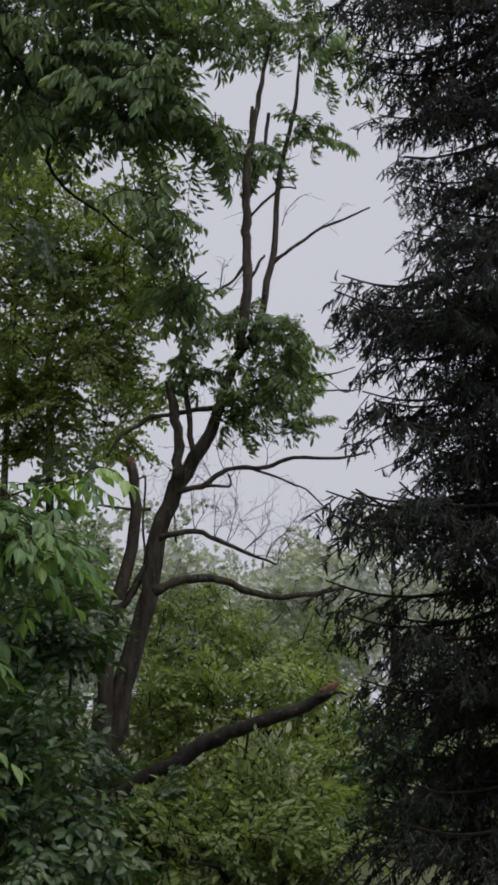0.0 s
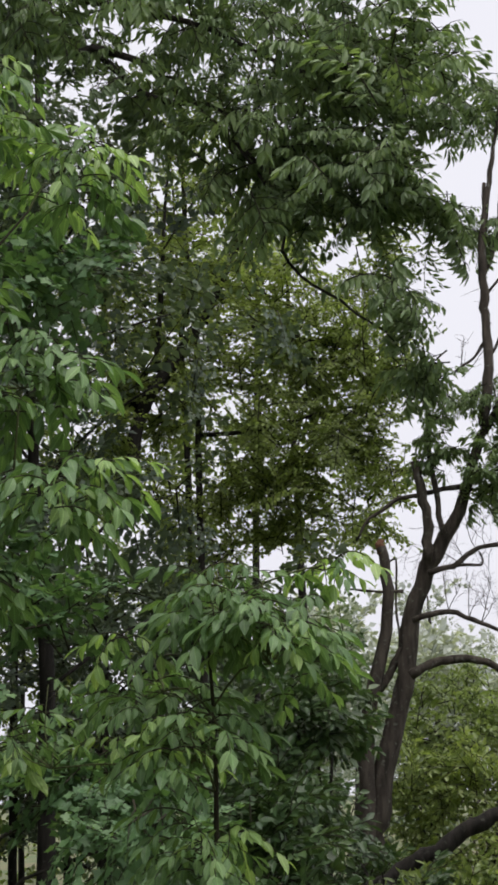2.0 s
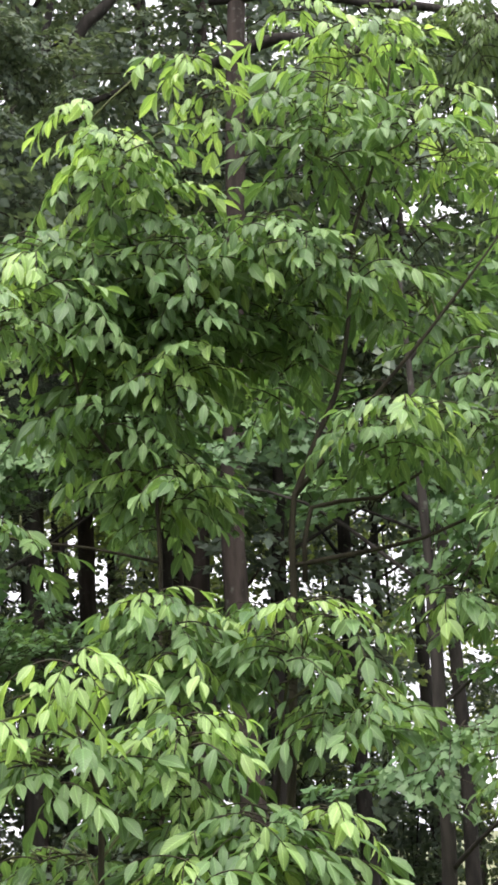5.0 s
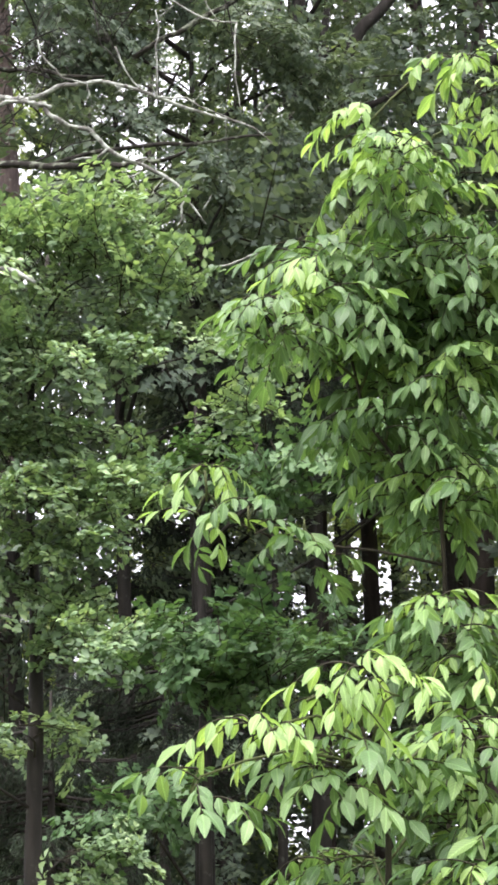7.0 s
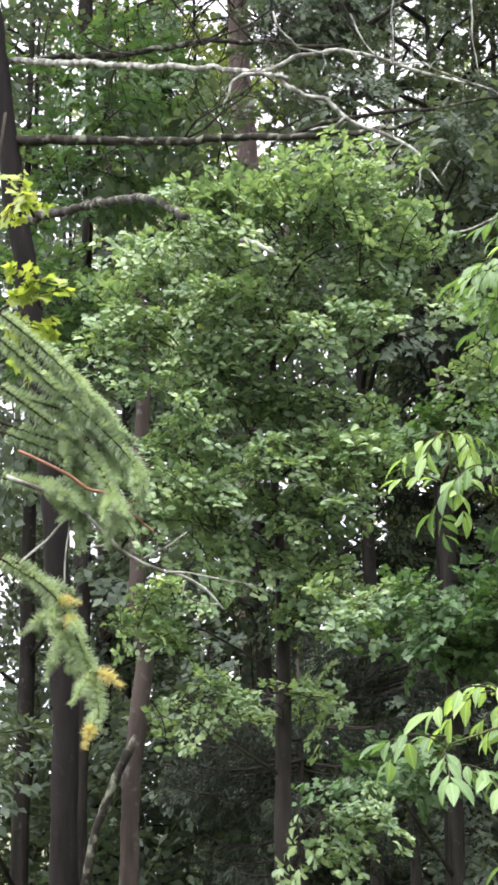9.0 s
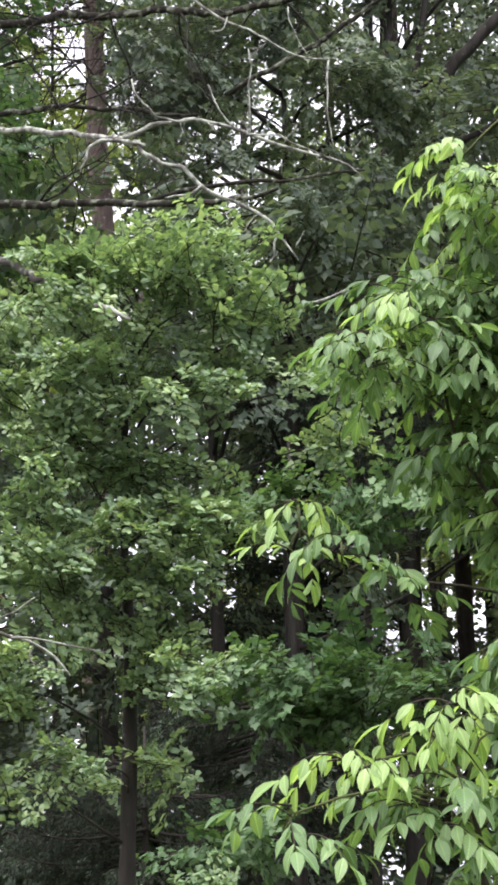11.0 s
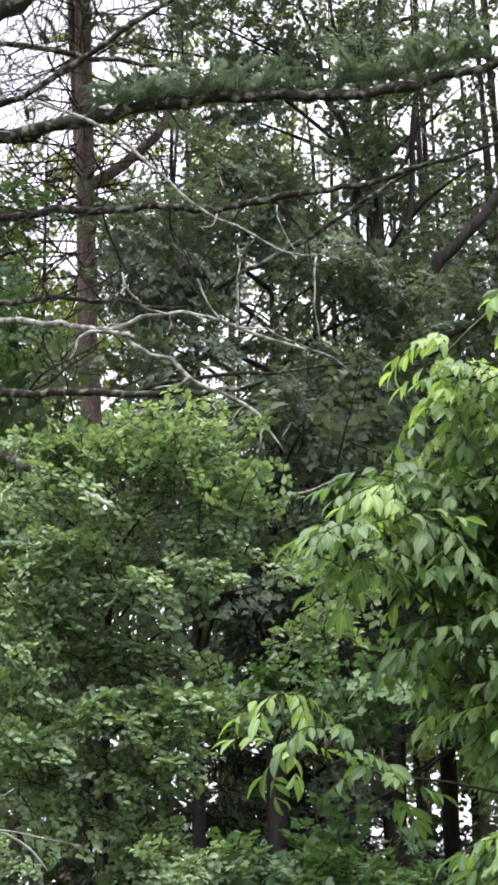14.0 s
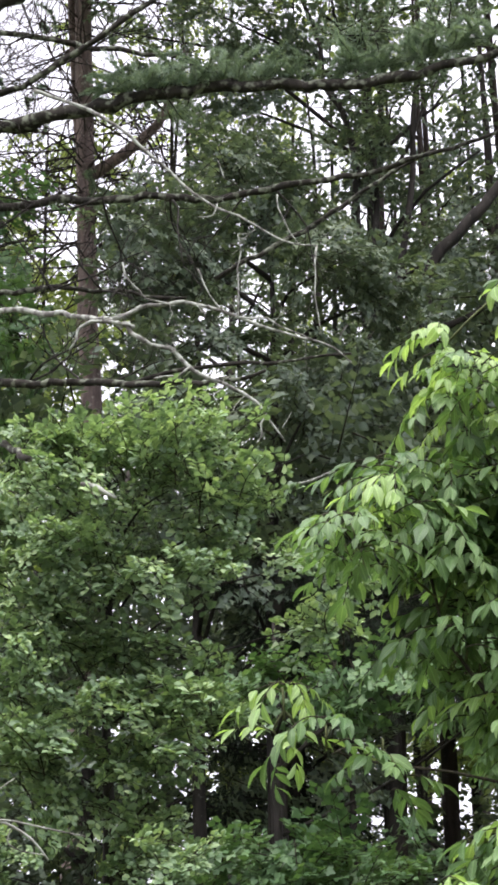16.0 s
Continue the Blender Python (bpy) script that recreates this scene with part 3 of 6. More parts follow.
for k, (turn, far, tall, low, per) in enumerate([
        (15, 17, 8, 3.4, 12), (18, 15, 9, 4.2, 13), (21, 17, 10, 5.0, 14), (24, 16, 8.6, 5.2, 14), (27, 17, 8.8, 5.4, 13), (32, 16, 7.8, 5.2, 14), (35, 17, 7.8, 5.2, 14), (38, 14, 7.0, 5.4, 8),
        (7, 34, 5.4, 0.8, 14), (10, 30, 5.2, 0.8, 12), (13, 27, 5.0, 0.8, 12), (16, 25, 12, 6.0, 10), (19, 22, 13, 6.4, 14), (22, 27, 15, 7.0, 15), (25, 23, 14, 6.6, 15), (28, 24, 11, 6.6, 12), (31, 23, 11, 6.6, 12), (34, 25, 12, 7.0, 12),
        (37, 28, 15, 7.0, 12), (40, 19, 6.5, 1.0, 15), (43, 26, 8, 2.0, 14), (46, 18, 6.5, 0.6, 15), (48, 25, 12, 0.6, 10), (51, 19, 10, 0.6, 14), (54, 24, 12, 0.6, 13), (49.5, 15, 9, 0.6, 14), (52.5, 15, 10, 0.6, 14)]):
    g = np.random.default_rng(420 + k)
    woods_tree((-far * math.sin(radians(turn)), far * math.cos(radians(turn))), g.uniform(0.05, 0.085), tall, low, 440 + k, 13, per, 2.3, shade_canopy=max(13.0, 1.6 + far * 0.66) + 4.6 if 14 < turn < 34 or turn > 45 else 0)


for k, (turn, far, tall) in enumerate([(31, 33, 18), (34, 36, 20), (37, 34, 21), (40, 37, 19), (44.5, 35, 14), (46.5, 37, 16), (49, 34, 20), (29, 36, 20)]):
    woods_tree((-far * math.sin(radians(turn)), far * math.cos(radians(turn))), 0.16, tall, 9.0, 470 + k, 15, 10, 3.2, label="tall tree at the back of the woods")


for turn, far, tall, low in ((40.6, 28, 16.0, 7.0), (44, 30, 15.5, 6.0), (23, 24, 9.5, 5.5), (20.5, 23, 9.0, 5.5), (11.3, 25, 4.8, 1.0), (13.2, 24, 4.8, 1.0)):
    woods_tree((-far * math.sin(radians(turn)), far * math.cos(radians(turn))), 0.07, tall, low, 480 + int(turn), 9, 16, 1.7, label="slender leafy tree deep in the woods")


# ---- thin saplings far inside the woods, with daylight behind them ----
BACKLIT = [spray_mesh("backlit_branch", 150 + i, 0.7, 7, 12, 0.1, blade(0.7), BUSH_LEAF, None, 0.12, 0.4, 0.25, 0.6, False) for i in range(4)]
for k in range(26):
    g = np.random.default_rng(740 + k)
    turn, far = 13.0 + 1.12 * k + g.normal(0, 0.3), g.uniform(21, 31)
    tall = 1.6 + far * (0.2 if turn < 38 else 0.14)
    if 15.4 < turn < 19.6 and k % 2:
        continue
    woods_tree((-far * math.sin(radians(turn)), far * math.cos(radians(turn))), 0.045, tall, 0.7, 770 + k, 9, 10, 1.25, meshes=BACKLIT if k % 3 else MAPLE_DIM, label="thin sapling with backlit leaves deep in the woods", name="sapling")
for turn, far, tall, low in ((43.4, 24, 15.5, 10.6), (44.6, 26, 15.0, 10.2), (42.4, 27, 14.5, 10.8), (45.5, 22, 14.0, 8.0),
                             (29.2, 25, 19.5, 13.4), (31.6, 23, 18.5, 12.4), (33.4, 25, 19.5, 13.0), (35.3, 24, 19.0, 12.8), (37.2, 25, 19.5, 13.4), (39.0, 24, 19.0, 14.2), (40.4, 26, 20.0, 15.4), (9.8, 24, 10.5, 5.2), (8.3, 26, 11.1, 5.2), (6.6, 23, 10.1, 5.2)):
    woods_tree((-far * math.sin(radians(turn)), far * math.cos(radians(turn))), 0.06, tall, low, 790 + int(turn), 10, 4 if 28 < turn < 41 else 9 if turn > 41 else 7, 1.6 if 28 < turn < 41 else 1.0, meshes=BACKLIT, label="slender tree with yellow-green leaves against the sky")


# ---- the half-dead tree that leans over the bushes ----
def build_dead_tree():
    g = np.random.default_rng(11)
    d = 19
    base = (-1.79, 18.92, -0.44)
    base = (base[0], base[1], 0)
    tree = thing("half_dead_tree", base, "leaning half-dead tree with bare dark limbs and a few leaf clusters", "tree")
    stem("trunk", tree, [base] + [(-1.54, 18.94, 0.78), (-1.42, 18.95, 1.44), (-1.27, 18.96, 2.16), (-1.06, 18.97, 2.82), (-1.02, 18.97, 3.28), (-0.87, 18.98, 3.81), (-0.59, 18.99, 4.29), (-0.35, 19.00, 4.75), (-0.16, 19.00, 5.38), (0.09, 19.00, 5.76), (0.21, 19.00, 6.28), (0.29, 19.00, 6.79), (0.32, 19.00, 7.32), (0.41, 19.00, 7.84), (0.52, 18.99, 8.30), (0.58, 18.99, 8.97)],
         [0.2, 0.165, 0.14, 0.12, 0.11, 0.105, 0.1, 0.095, 0.085, 0.06, 0.05, 0.045, 0.04, 0.035, 0.03, 0.025, 0.02, 0.012], BARK_DEAD, "", 0.15, 12, 0.14)
    stem("second_trunk", tree, [(-1.61, 18.83, 0.61), (-1.52, 18.84, 1.67), (-1.52, 18.84, 2.27), (-1.41, 18.85, 2.75), (-1.27, 18.86, 3.30), (-1.22, 18.86, 3.73), (-1.25, 18.86, 4.04), (-1.28, 18.86, 4.21)], [0.11, 0.09, 0.085, 0.08, 0.075, 0.065, 0.06, 0.055], BARK_DEAD, "", 0.2, 9, 0.1)
    stem("broken_top", tree, [(-1.28, 18.86, 4.13), (-1.30, 18.86, 4.24), (-1.25, 18.86, 4.28)], [0.05, 0.052, 0.02], BARK_RED, "torn reddish wood at the broken top", 0.1)
    for points, radii in (
        ([(-1.40, 18.95, 2.65), (-1.23, 18.96, 2.88), (-1.10, 18.97, 3.13)], (0.05, 0.045)),
        ([(-0.10, 18.80, 5.47), (-0.03, 18.80, 6.10), (-0.02, 18.80, 6.61), (-0.03, 18.80, 7.00), (-0.03, 18.80, 7.39), (0.07, 18.80, 8.10), (0.16, 18.80, 8.63), (0.25, 18.80, 9.16)], (0.06, 0.055, 0.05, 0.045, 0.03, 0.015)),
        ([(-0.03, 19.00, 7.38), (0.03, 19.00, 7.91), (0.04, 19.00, 8.31)], (0.03, 0.02)),
        ([(-0.01, 18.90, 7.22), (0.13, 18.90, 7.61), (0.22, 18.90, 8.20)], (0.025, 0.02)),
        ([(-0.79, 18.78, 4.03), (-0.75, 18.78, 4.40), (-0.82, 18.78, 4.77), (-0.87, 18.78, 5.12)], (0.06, 0.055, 0.05)),
        ([(-0.59, 18.79, 4.31), (-0.67, 18.79, 4.71), (-0.71, 18.79, 5.21), (-0.71, 18.79, 5.84)], (0.035, 0.03, 0.015)),
        ([(-1.01, 18.57, 2.80), (-0.73, 18.59, 2.93), (-0.49, 18.59, 2.95), (-0.13, 18.60, 2.86), (0.17, 18.60, 2.77), (0.59, 18.59, 2.76), (1.02, 18.57, 2.86)], (0.055, 0.045, 0.035, 0.022)),
        ([(-0.78, 18.68, 3.88), (-0.43, 18.70, 3.99), (-0.25, 18.70, 4.13), (0.18, 18.70, 4.16), (0.48, 18.69, 4.25), (0.97, 18.67, 4.25), (1.30, 18.65, 4.32)], (0.035, 0.028, 0.02, 0.012)),
        ([(-0.02, 18.70, 4.16), (0.36, 18.70, 4.02), (0.60, 18.69, 3.90), (0.81, 18.68, 3.72)], (0.016, 0.008)),
        ([(-0.67, 18.69, 3.92), (-0.37, 18.70, 3.95), (-0.20, 18.70, 3.97), (-0.22, 18.70, 4.08)], (0.02, 0.01)),
        ([(-0.97, 18.67, 3.38), (-0.58, 18.69, 3.47), (-0.25, 18.70, 3.32), (0.05, 18.70, 3.20), (0.30, 18.70, 3.10)], (0.035, 0.025, 0.012)),
        ([(0.28, 19.00, 6.50), (0.50, 18.99, 6.68), (0.75, 18.99, 6.86), (1.04, 18.97, 6.99), (1.35, 18.95, 7.12)], (0.022, 0.016, 0.01)),
        ([(-0.03, 19.00, 6.48), (-0.19, 19.00, 6.29), (-0.40, 19.00, 6.13)], (0.022, 0.01)),
        ([(-0.03, 19.00, 6.26), (0.13, 19.00, 6.50), (0.17, 19.00, 6.59)], (0.02, 0.012)),
        ([(-0.02, 19.00, 6.98), (0.30, 19.00, 7.33), (0.53, 18.99, 7.35)], (0.018, 0.01)),
        ([(0.49, 18.79, 5.03), (0.73, 18.79, 5.02), (0.98, 18.77, 5.01), (1.22, 18.76, 5.02)], (0.014, 0.006)),
        ([(0.52, 18.79, 5.04), (0.79, 18.78, 5.16), (1.16, 18.76, 5.27)], (0.014, 0.006)),
        ([(-0.30, 18.80, 4.83), (0.12, 18.80, 5.03), (0.52, 18.79, 5.03)], (0.025, 0.014)),
        ([(-1.63, 18.83, 3.76), (-1.38, 18.85, 3.73), (-1.06, 18.87, 3.72)], (0.01, 0.022)),
        ([(-0.27, 18.90, 4.84), (-0.87, 18.88, 4.76), (-1.10, 18.87, 4.71), (-1.39, 18.85, 4.52), (-1.54, 18.84, 4.29)], (0.03, 0.025, 0.012)),
        ([(-1.13, 18.87, 3.12), (-1.16, 18.86, 3.55), (-1.12, 18.87, 4.04), (-1.20, 18.86, 4.04)], (0.014, 0.01)),
    ):
        stem("limb", tree, points, radii, BARK_DEAD, "", 0.1, 7, 0.16, 0.008)
    sets = []
    for p in [(-0.58, 18.69, 3.47), (-0.37, 18.70, 3.38), (-0.25, 18.70, 3.32), (-0.07, 18.70, 3.24), (0.05, 18.70, 3.20), (0.18, 18.70, 3.16), (0.30, 18.70, 3.11), (-0.40, 18.70, 3.95), (-0.20, 18.70, 4.05)]:
        for _ in range(2):
            twigs = []
            bare_twigs(p, (g.normal(0.35, 0.5), g.normal(0, 0.3), g.uniform(0.3, 1)), g.uniform(0.4, 0.75), 0.006, 2, g, twigs)
            sets.append(twigs)
    for p in [(-0.40, 19.00, 6.13), (-0.31, 19.00, 6.21), (0.03, 19.00, 6.66), (0.37, 19.00, 6.92), (0.53, 18.99, 7.35), (0.75, 18.99, 6.86), (0.18, 19.00, 4.18), (0.99, 18.97, 5.06), (-0.32, 19.00, 6.08)]:
        twigs = []
        bare_twigs(p, (g.normal(0, 0.6), g.normal(0, 0.3), 0.8), 0.45, 0.006, 1, g, twigs)
        sets.append(twigs)
    for twigs in sets:
        v, f = joined(twigs)
        part("bare_twig", make_mesh("bare_twig", v, f, [BARK_DEAD]), tree, "fine leafless twigs")
    for clump, n in (
        (((0.38, 19.00, 9.24), 0.55, 0.50, 0.43), 26), (((0.95, 18.98, 8.90), 0.37, 0.40, 0.43), 14), (((0.18, 19.00, 7.68), 0.40, 0.30, 0.25), 14), (((-0.01, 19.00, 9.31), 0.31, 0.30, 0.25), 8),
        (((0.06, 18.80, 5.72), 0.42, 0.40, 0.27), 20), (((0.61, 18.79, 5.53), 0.33, 0.40, 0.24), 12), (((0.24, 18.70, 5.01), 0.45, 0.40, 0.36), 24), (((-0.10, 18.70, 4.76), 0.27, 0.30, 0.33), 9),
        (((0.51, 18.69, 4.67), 0.18, 0.30, 0.27), 7), (((-0.50, 18.69, 5.13), 0.24, 0.30, 0.30), 7), (((-0.59, 18.69, 5.76), 0.15, 0.30, 0.42), 7), (((0.76, 18.98, 8.04), 0.25, 0.30, 0.25), 7),
    ):
        leafy_clump(tree, HICKORY, clump, n, g, (0.65, 1.05), -0.15)


build_dead_tree()


def build_leaning_log():
    base = [(-1.14, 15.96, 0.84)]
    log = thing("leaning_log", (base[0][0], base[0][1], 0), "broken dark log propped up among bright bushes", "log")
    stem("log", log, [(-1.61, 15.92, 0.57), (-1.15, 16.06, 0.83), (-0.72, 16.18, 1.08), (-0.21, 16.30, 1.36), (0.15, 16.40, 1.48), (0.47, 16.49, 1.59), (0.74, 16.58, 1.73)], [0.08, 0.075, 0.075, 0.07, 0.062, 0.058, 0.05], BARK_DARK, "", 0.1, 10, 0.16, 0.006)
    stem("torn_end", log, [(0.68, 16.59, 1.71), (0.79, 16.58, 1.79), (0.85, 16.58, 1.83)], [0.05, 0.04, 0.01], BARK_RED, "splintered reddish end", 0.05)
    stem("stub", log, [(0.62, 16.29, 1.66), (0.80, 16.28, 1.74), (0.90, 16.27, 1.71)], [0.03, 0.02, 0.008], BARK_MOSS, "", 0.1)
    stem("prop", log, [(-1.14, 15.96, 0.84), (base[0][0] - 0.3, base[0][1], 0)], [0.07, 0.09], BARK_MOSS, "", 0.2)


build_leaning_log()


# ---- bushes under the trees ----
def bush(name, label, clumps, seed, meshes=None, dens=1.0, dim=False):
    g = np.random.default_rng(seed)
    c0 = np.mean([c[0] for c, n in clumps], axis=0)
    ob = thing(name, (c0[0], c0[1], 0), label, "bush", "bushes under the trees")
    if dim:
        leafy_crown(ob, meshes, clumps, g, (0.8, 1.3), 0.15)
    for c, n in clumps:
        if not dim:
            leafy_clump(ob, meshes or BUSH, c, int(n * dens), g, (0.8, 1.3), 0.15, 0.2)
        for _ in range(2):
            top = np.array(c[0]) + g.normal(0, 0.2, 3)
            mid = (top + np.array([c0[0], c0[1], 0])) / 2 + g.normal(0, 0.1, 3)
            stem("stem", ob, [(c0[0] + g.normal(0, 0.1), c0[1] + g.normal(0, 0.1), 0), mid, top], [0.03, 0.02, 0.006], BARK_DARK, "", 0.3, 5)
    return ob


bush("bush", "dark leafy bush below the leaning tree", [(((-1.82, 14.89, 2.23), 0.53, 0.80, 0.48), 46), (((-1.59, 15.92, 2.47), 0.31, 0.60, 0.41), 18), (((-1.77, 13.89, 1.44), 0.45, 0.80, 0.45), 40)], 501, DARK_BUSH)
bush("bush", "dark leafy bush near the ground", [(((-1.43, 12.92, 0.68), 0.50, 0.80, 0.38), 46), (((-1.80, 12.88, 1.01), 0.42, 0.80, 0.55), 34), (((-2.45, 13.28, 1.19), 0.57, 0.80, 0.65), 40)], 502, DARK_BUSH)
bush("bush", "bright green bush behind the leaning tree", [(((-0.85, 21.98, 2.31), 0.78, 1.00, 0.57), 56), (((0.13, 22.00, 2.17), 0.71, 1.00, 0.57), 50), (((0.88, 22.98, 2.49), 0.52, 0.80, 0.37), 20), (((-0.55, 23.99, 2.92), 0.62, 0.80, 0.31), 20)], 503, BUSH, dim=True)
bush("bush", "bright green bush by the propped log", [(((-0.40, 20.50, 1.62), 0.86, 0.70, 0.46), 46), (((-1.01, 20.98, 1.62), 0.61, 0.70, 0.61), 34), (((0.57, 17.99, 1.73), 0.35, 0.70, 0.26), 22), (((-1.24, 20.46, 0.65), 0.60, 0.60, 0.53), 26), (((-0.13, 20.00, 0.86), 0.97, 0.60, 0.39), 44)], 504, BUSH, dim=True)
bush("bush", "yellowish green bush in front of the log", [(((-0.29, 15.00, 0.49), 0.73, 0.70, 0.39), 60), (((0.29, 15.50, 0.74), 0.55, 0.70, 0.40), 46), (((-0.78, 14.48, 0.44), 0.42, 0.60, 0.28), 22), (((0.56, 14.99, 0.26), 0.48, 0.60, 0.29), 24)], 505)
bush("bush", "yellowish bush in open light beside the spruce", [(((1.06, 20.97, 0.89), 0.34, 0.80, 0.61), 18), (((1.19, 19.96, 0.12), 0.39, 0.80, 0.65), 24)], 506, SMALL)
bush("bush", "dark bush round the foot of the leaning tree", [(((-1.45, 16.94, 0.29), 0.44, 0.40, 0.33), 22), (((-1.78, 17.41, 1.18), 0.34, 0.40, 0.40), 16), (((-1.47, 18.14, 0.76), 0.23, 0.20, 0.29), 9), (((-1.00, 14.97, 0.72), 0.29, 0.30, 0.19), 10)], 508, DARK_BUSH)
bush("bush", "dim bush behind the spruce", [(((1.51, 19.94, 1.11), 0.45, 0.80, 0.45), 26), (((2.01, 19.90, 0.68), 0.58, 0.80, 0.58), 34), (((1.55, 18.94, 0.14), 0.61, 0.80, 0.43), 30), (((2.56, 19.84, 0.38), 0.58, 0.80, 0.71), 30)], 509, DARK_BUSH)
bush("willow_bush", "bush far off, mist painted into its pale grey-green leaf colour", [(((-4.50, 44.77, 5.35), 0.87, 2.00, 0.73), 26), (((-2.50, 54.94, 5.50), 1.60, 2.00, 0.80), 30), (((1.53, 59.98, 5.28), 1.74, 2.00, 0.87), 30)], 507, FAR)
for k, (turn, far) in enumerate([(9, 24), (21, 21), (25, 18), (29, 20), (33, 19), (37, 17), (41, 18), (45, 15), (49, 16)]):
    cx, cy = -far * math.sin(radians(turn)), far * math.cos(radians(turn))
    bush("bush", "dim bush in the shade of the woods", [((((cx, cy, 1.0)), 1.1, 0.7, 0.8), 46), ((((cx + 0.6, cy, 2.1)), 0.8, 0.6, 0.6), 22)], 522 + k, MAPLE_DIM, dim=True)


# ---- spruces ----
def spruce_branch_mesh(name, seed, length, hang, needle, material, spacing=0.055, flat=False, per=0.0045, core=0.004):
    """A spruce branch along +x: twigs to both sides that hang down, clothed in needles."""
    g = np.random.default_rng(seed)
    u = np.linspace(0, 1, 7)
    mid = np.stack([length * u, 0.04 * length * np.sin(5 * u + g.uniform(0, 6)), length * (-0.28 * u + 0.22 * u ** 3)], -1)
    wood = [tube_data(mid, [0.012 * length + 0.004, 0.003], length / 6, 5, 0.08, g)]
    places, alongs, fingers = [], [], []
    lines = [mid[2:]]
    for k in range(int(length * 0.9 / spacing)):
        s = 0.12 + 0.86 * (k + g.uniform(0, 0.8)) / (length * 0.9 / spacing)
        p = np.array([np.interp(s, u, mid[:, i]) for i in range(3)])
        side = 1 if k % 2 else -1
        l = hang * g.uniform(0.6, 1.2) * (1.1 - 0.55 * s)
        d0 = unit(np.array([0.6, side * g.uniform(0.4, 0.9), -0.1 if flat else -0.35]))
        d1 = unit(np.array([0.35, side * 0.25, -0.15 if flat else -1.2]))
        q = np.array([p, p + d0 * l * 0.35, p + d0 * l * 0.5 + d1 * l * 0.55 + g.normal(0, 0.02, 3)])
        lines.append(q)
        fingers.append(tube_data(q, [core, core * 0.5], l / 2, 4, 0.25, g))
    for q in lines:
        seg = np.linalg.norm(np.diff(q, axis=0), axis=1)
        n = int(seg.sum() / per)
        s = np.sort(g.uniform(0, 1, n)) * seg.sum()
        cum = np.append(0, np.cumsum(seg))
        pos = np.stack([np.interp(s, cum, q[:, i]) for i in range(3)], -1)
        t = unit(q[np.clip(np.searchsorted(cum, s), 1, len(q) - 1)] - q[np.clip(np.searchsorted(cum, s) - 1, 0, len(q) - 2)])
        r = unit(np.cross(t, g.normal(0, 1, (n, 3))))
        places.append(pos)
        alongs.append(unit(t * 0.75 + r))
    places, alongs = np.vstack(places), np.vstack(alongs)
    tri = (np.array([(0, 0.15, 0), (1, 0, 0), (0, -0.15, 0)]), [(0, 1, 2)])
    fr = leaf_frames(alongs, g.normal(0, 1, alongs.shape), g, 0.1)
    return two_part_mesh(name, joined(wood), joined(fingers + [leaves_data(tri, places, fr, needle * g.uniform(0.7, 1.15, len(places)))]), BARK_DARK, material)


def dense_spruce_mesh(seed, material):
    """A full spruce bough along +x: twigs to both sides, each with many short hanging fingers of needles."""
    g = np.random.default_rng(seed)
    u = np.linspace(0, 1, 6)
    mid = np.stack([u, 0.05 * np.sin(5 * u + g.uniform(0, 6)), -0.3 * u + 0.24 * u ** 3], -1)
    wood, leaf, places, alongs = [tube_data(mid, [0.016, 0.004], 0.2, 5, 0.08, g)], [], [], []
    for k in range(20):
        s = 0.1 + 0.88 * (k + g.uniform(0, 0.8)) / 20
        p = np.array([np.interp(s, u, mid[:, i]) for i in range(3)])
        side, l = (1 if k % 2 else -1), g.uniform(0.22, 0.42) * (1.15 - 0.6 * s)
        d = unit(np.array([g.uniform(0.4, 0.9), side * g.uniform(0.3, 1.0), g.uniform(-0.9, -0.1)]))
        tip = p + d * l + np.array([0, 0, -0.1 * l])
        wood.append(tube_data([p, (p + tip) / 2 + g.normal(0, 0.015, 3), tip], [0.004, 0.002], l, 3, 0.0, g))
        for q in range(10):
            a = p + (tip - p) * g.uniform(0.1, 1.0)
            w = unit(d * g.uniform(0.1, 0.6) + g.normal(0, 0.42, 3) + np.array([0, 0, -0.55]))
            fl = g.uniform(0.04, 0.095)
            e = a + w * fl
            c, x = a + w * fl * 0.4 + g.normal(0, 0.008, 3), unit(np.cross(w, g.normal(0, 1, 3)))
            y = np.cross(w, x)
            leaf.append((np.array([a, e, c + x * 0.006, c - x * 0.004 + y * 0.005, c - x * 0.004 - y * 0.005]), [(0, 3, 2), (0, 4, 3), (1, 2, 3), (1, 3, 4)]))
            n = 6
            places.append(a + (e - a) * np.linspace(0.05, 0.95, n)[:, None])
            alongs.append(unit(w * 1.3 + unit(np.cross(w, g.normal(0, 1, (n, 3))))))
    places, alongs = np.vstack(places), np.vstack(alongs)
    tri = (np.array([(0, 0.16, 0), (1, 0, 0), (0, -0.16, 0)]), [(0, 1, 2)])
    fr = leaf_frames(alongs, g.normal(0, 1, alongs.shape), g, 0.1)
    leaf.append(leaves_data(tri, places, fr, 0.021 * g.uniform(0.7, 1.15, len(places))))
    return two_part_mesh("spruce_branch", joined(wood), joined(leaf), BARK_DARK, material)


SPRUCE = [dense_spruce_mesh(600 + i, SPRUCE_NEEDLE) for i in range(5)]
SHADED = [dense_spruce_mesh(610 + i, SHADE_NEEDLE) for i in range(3)]


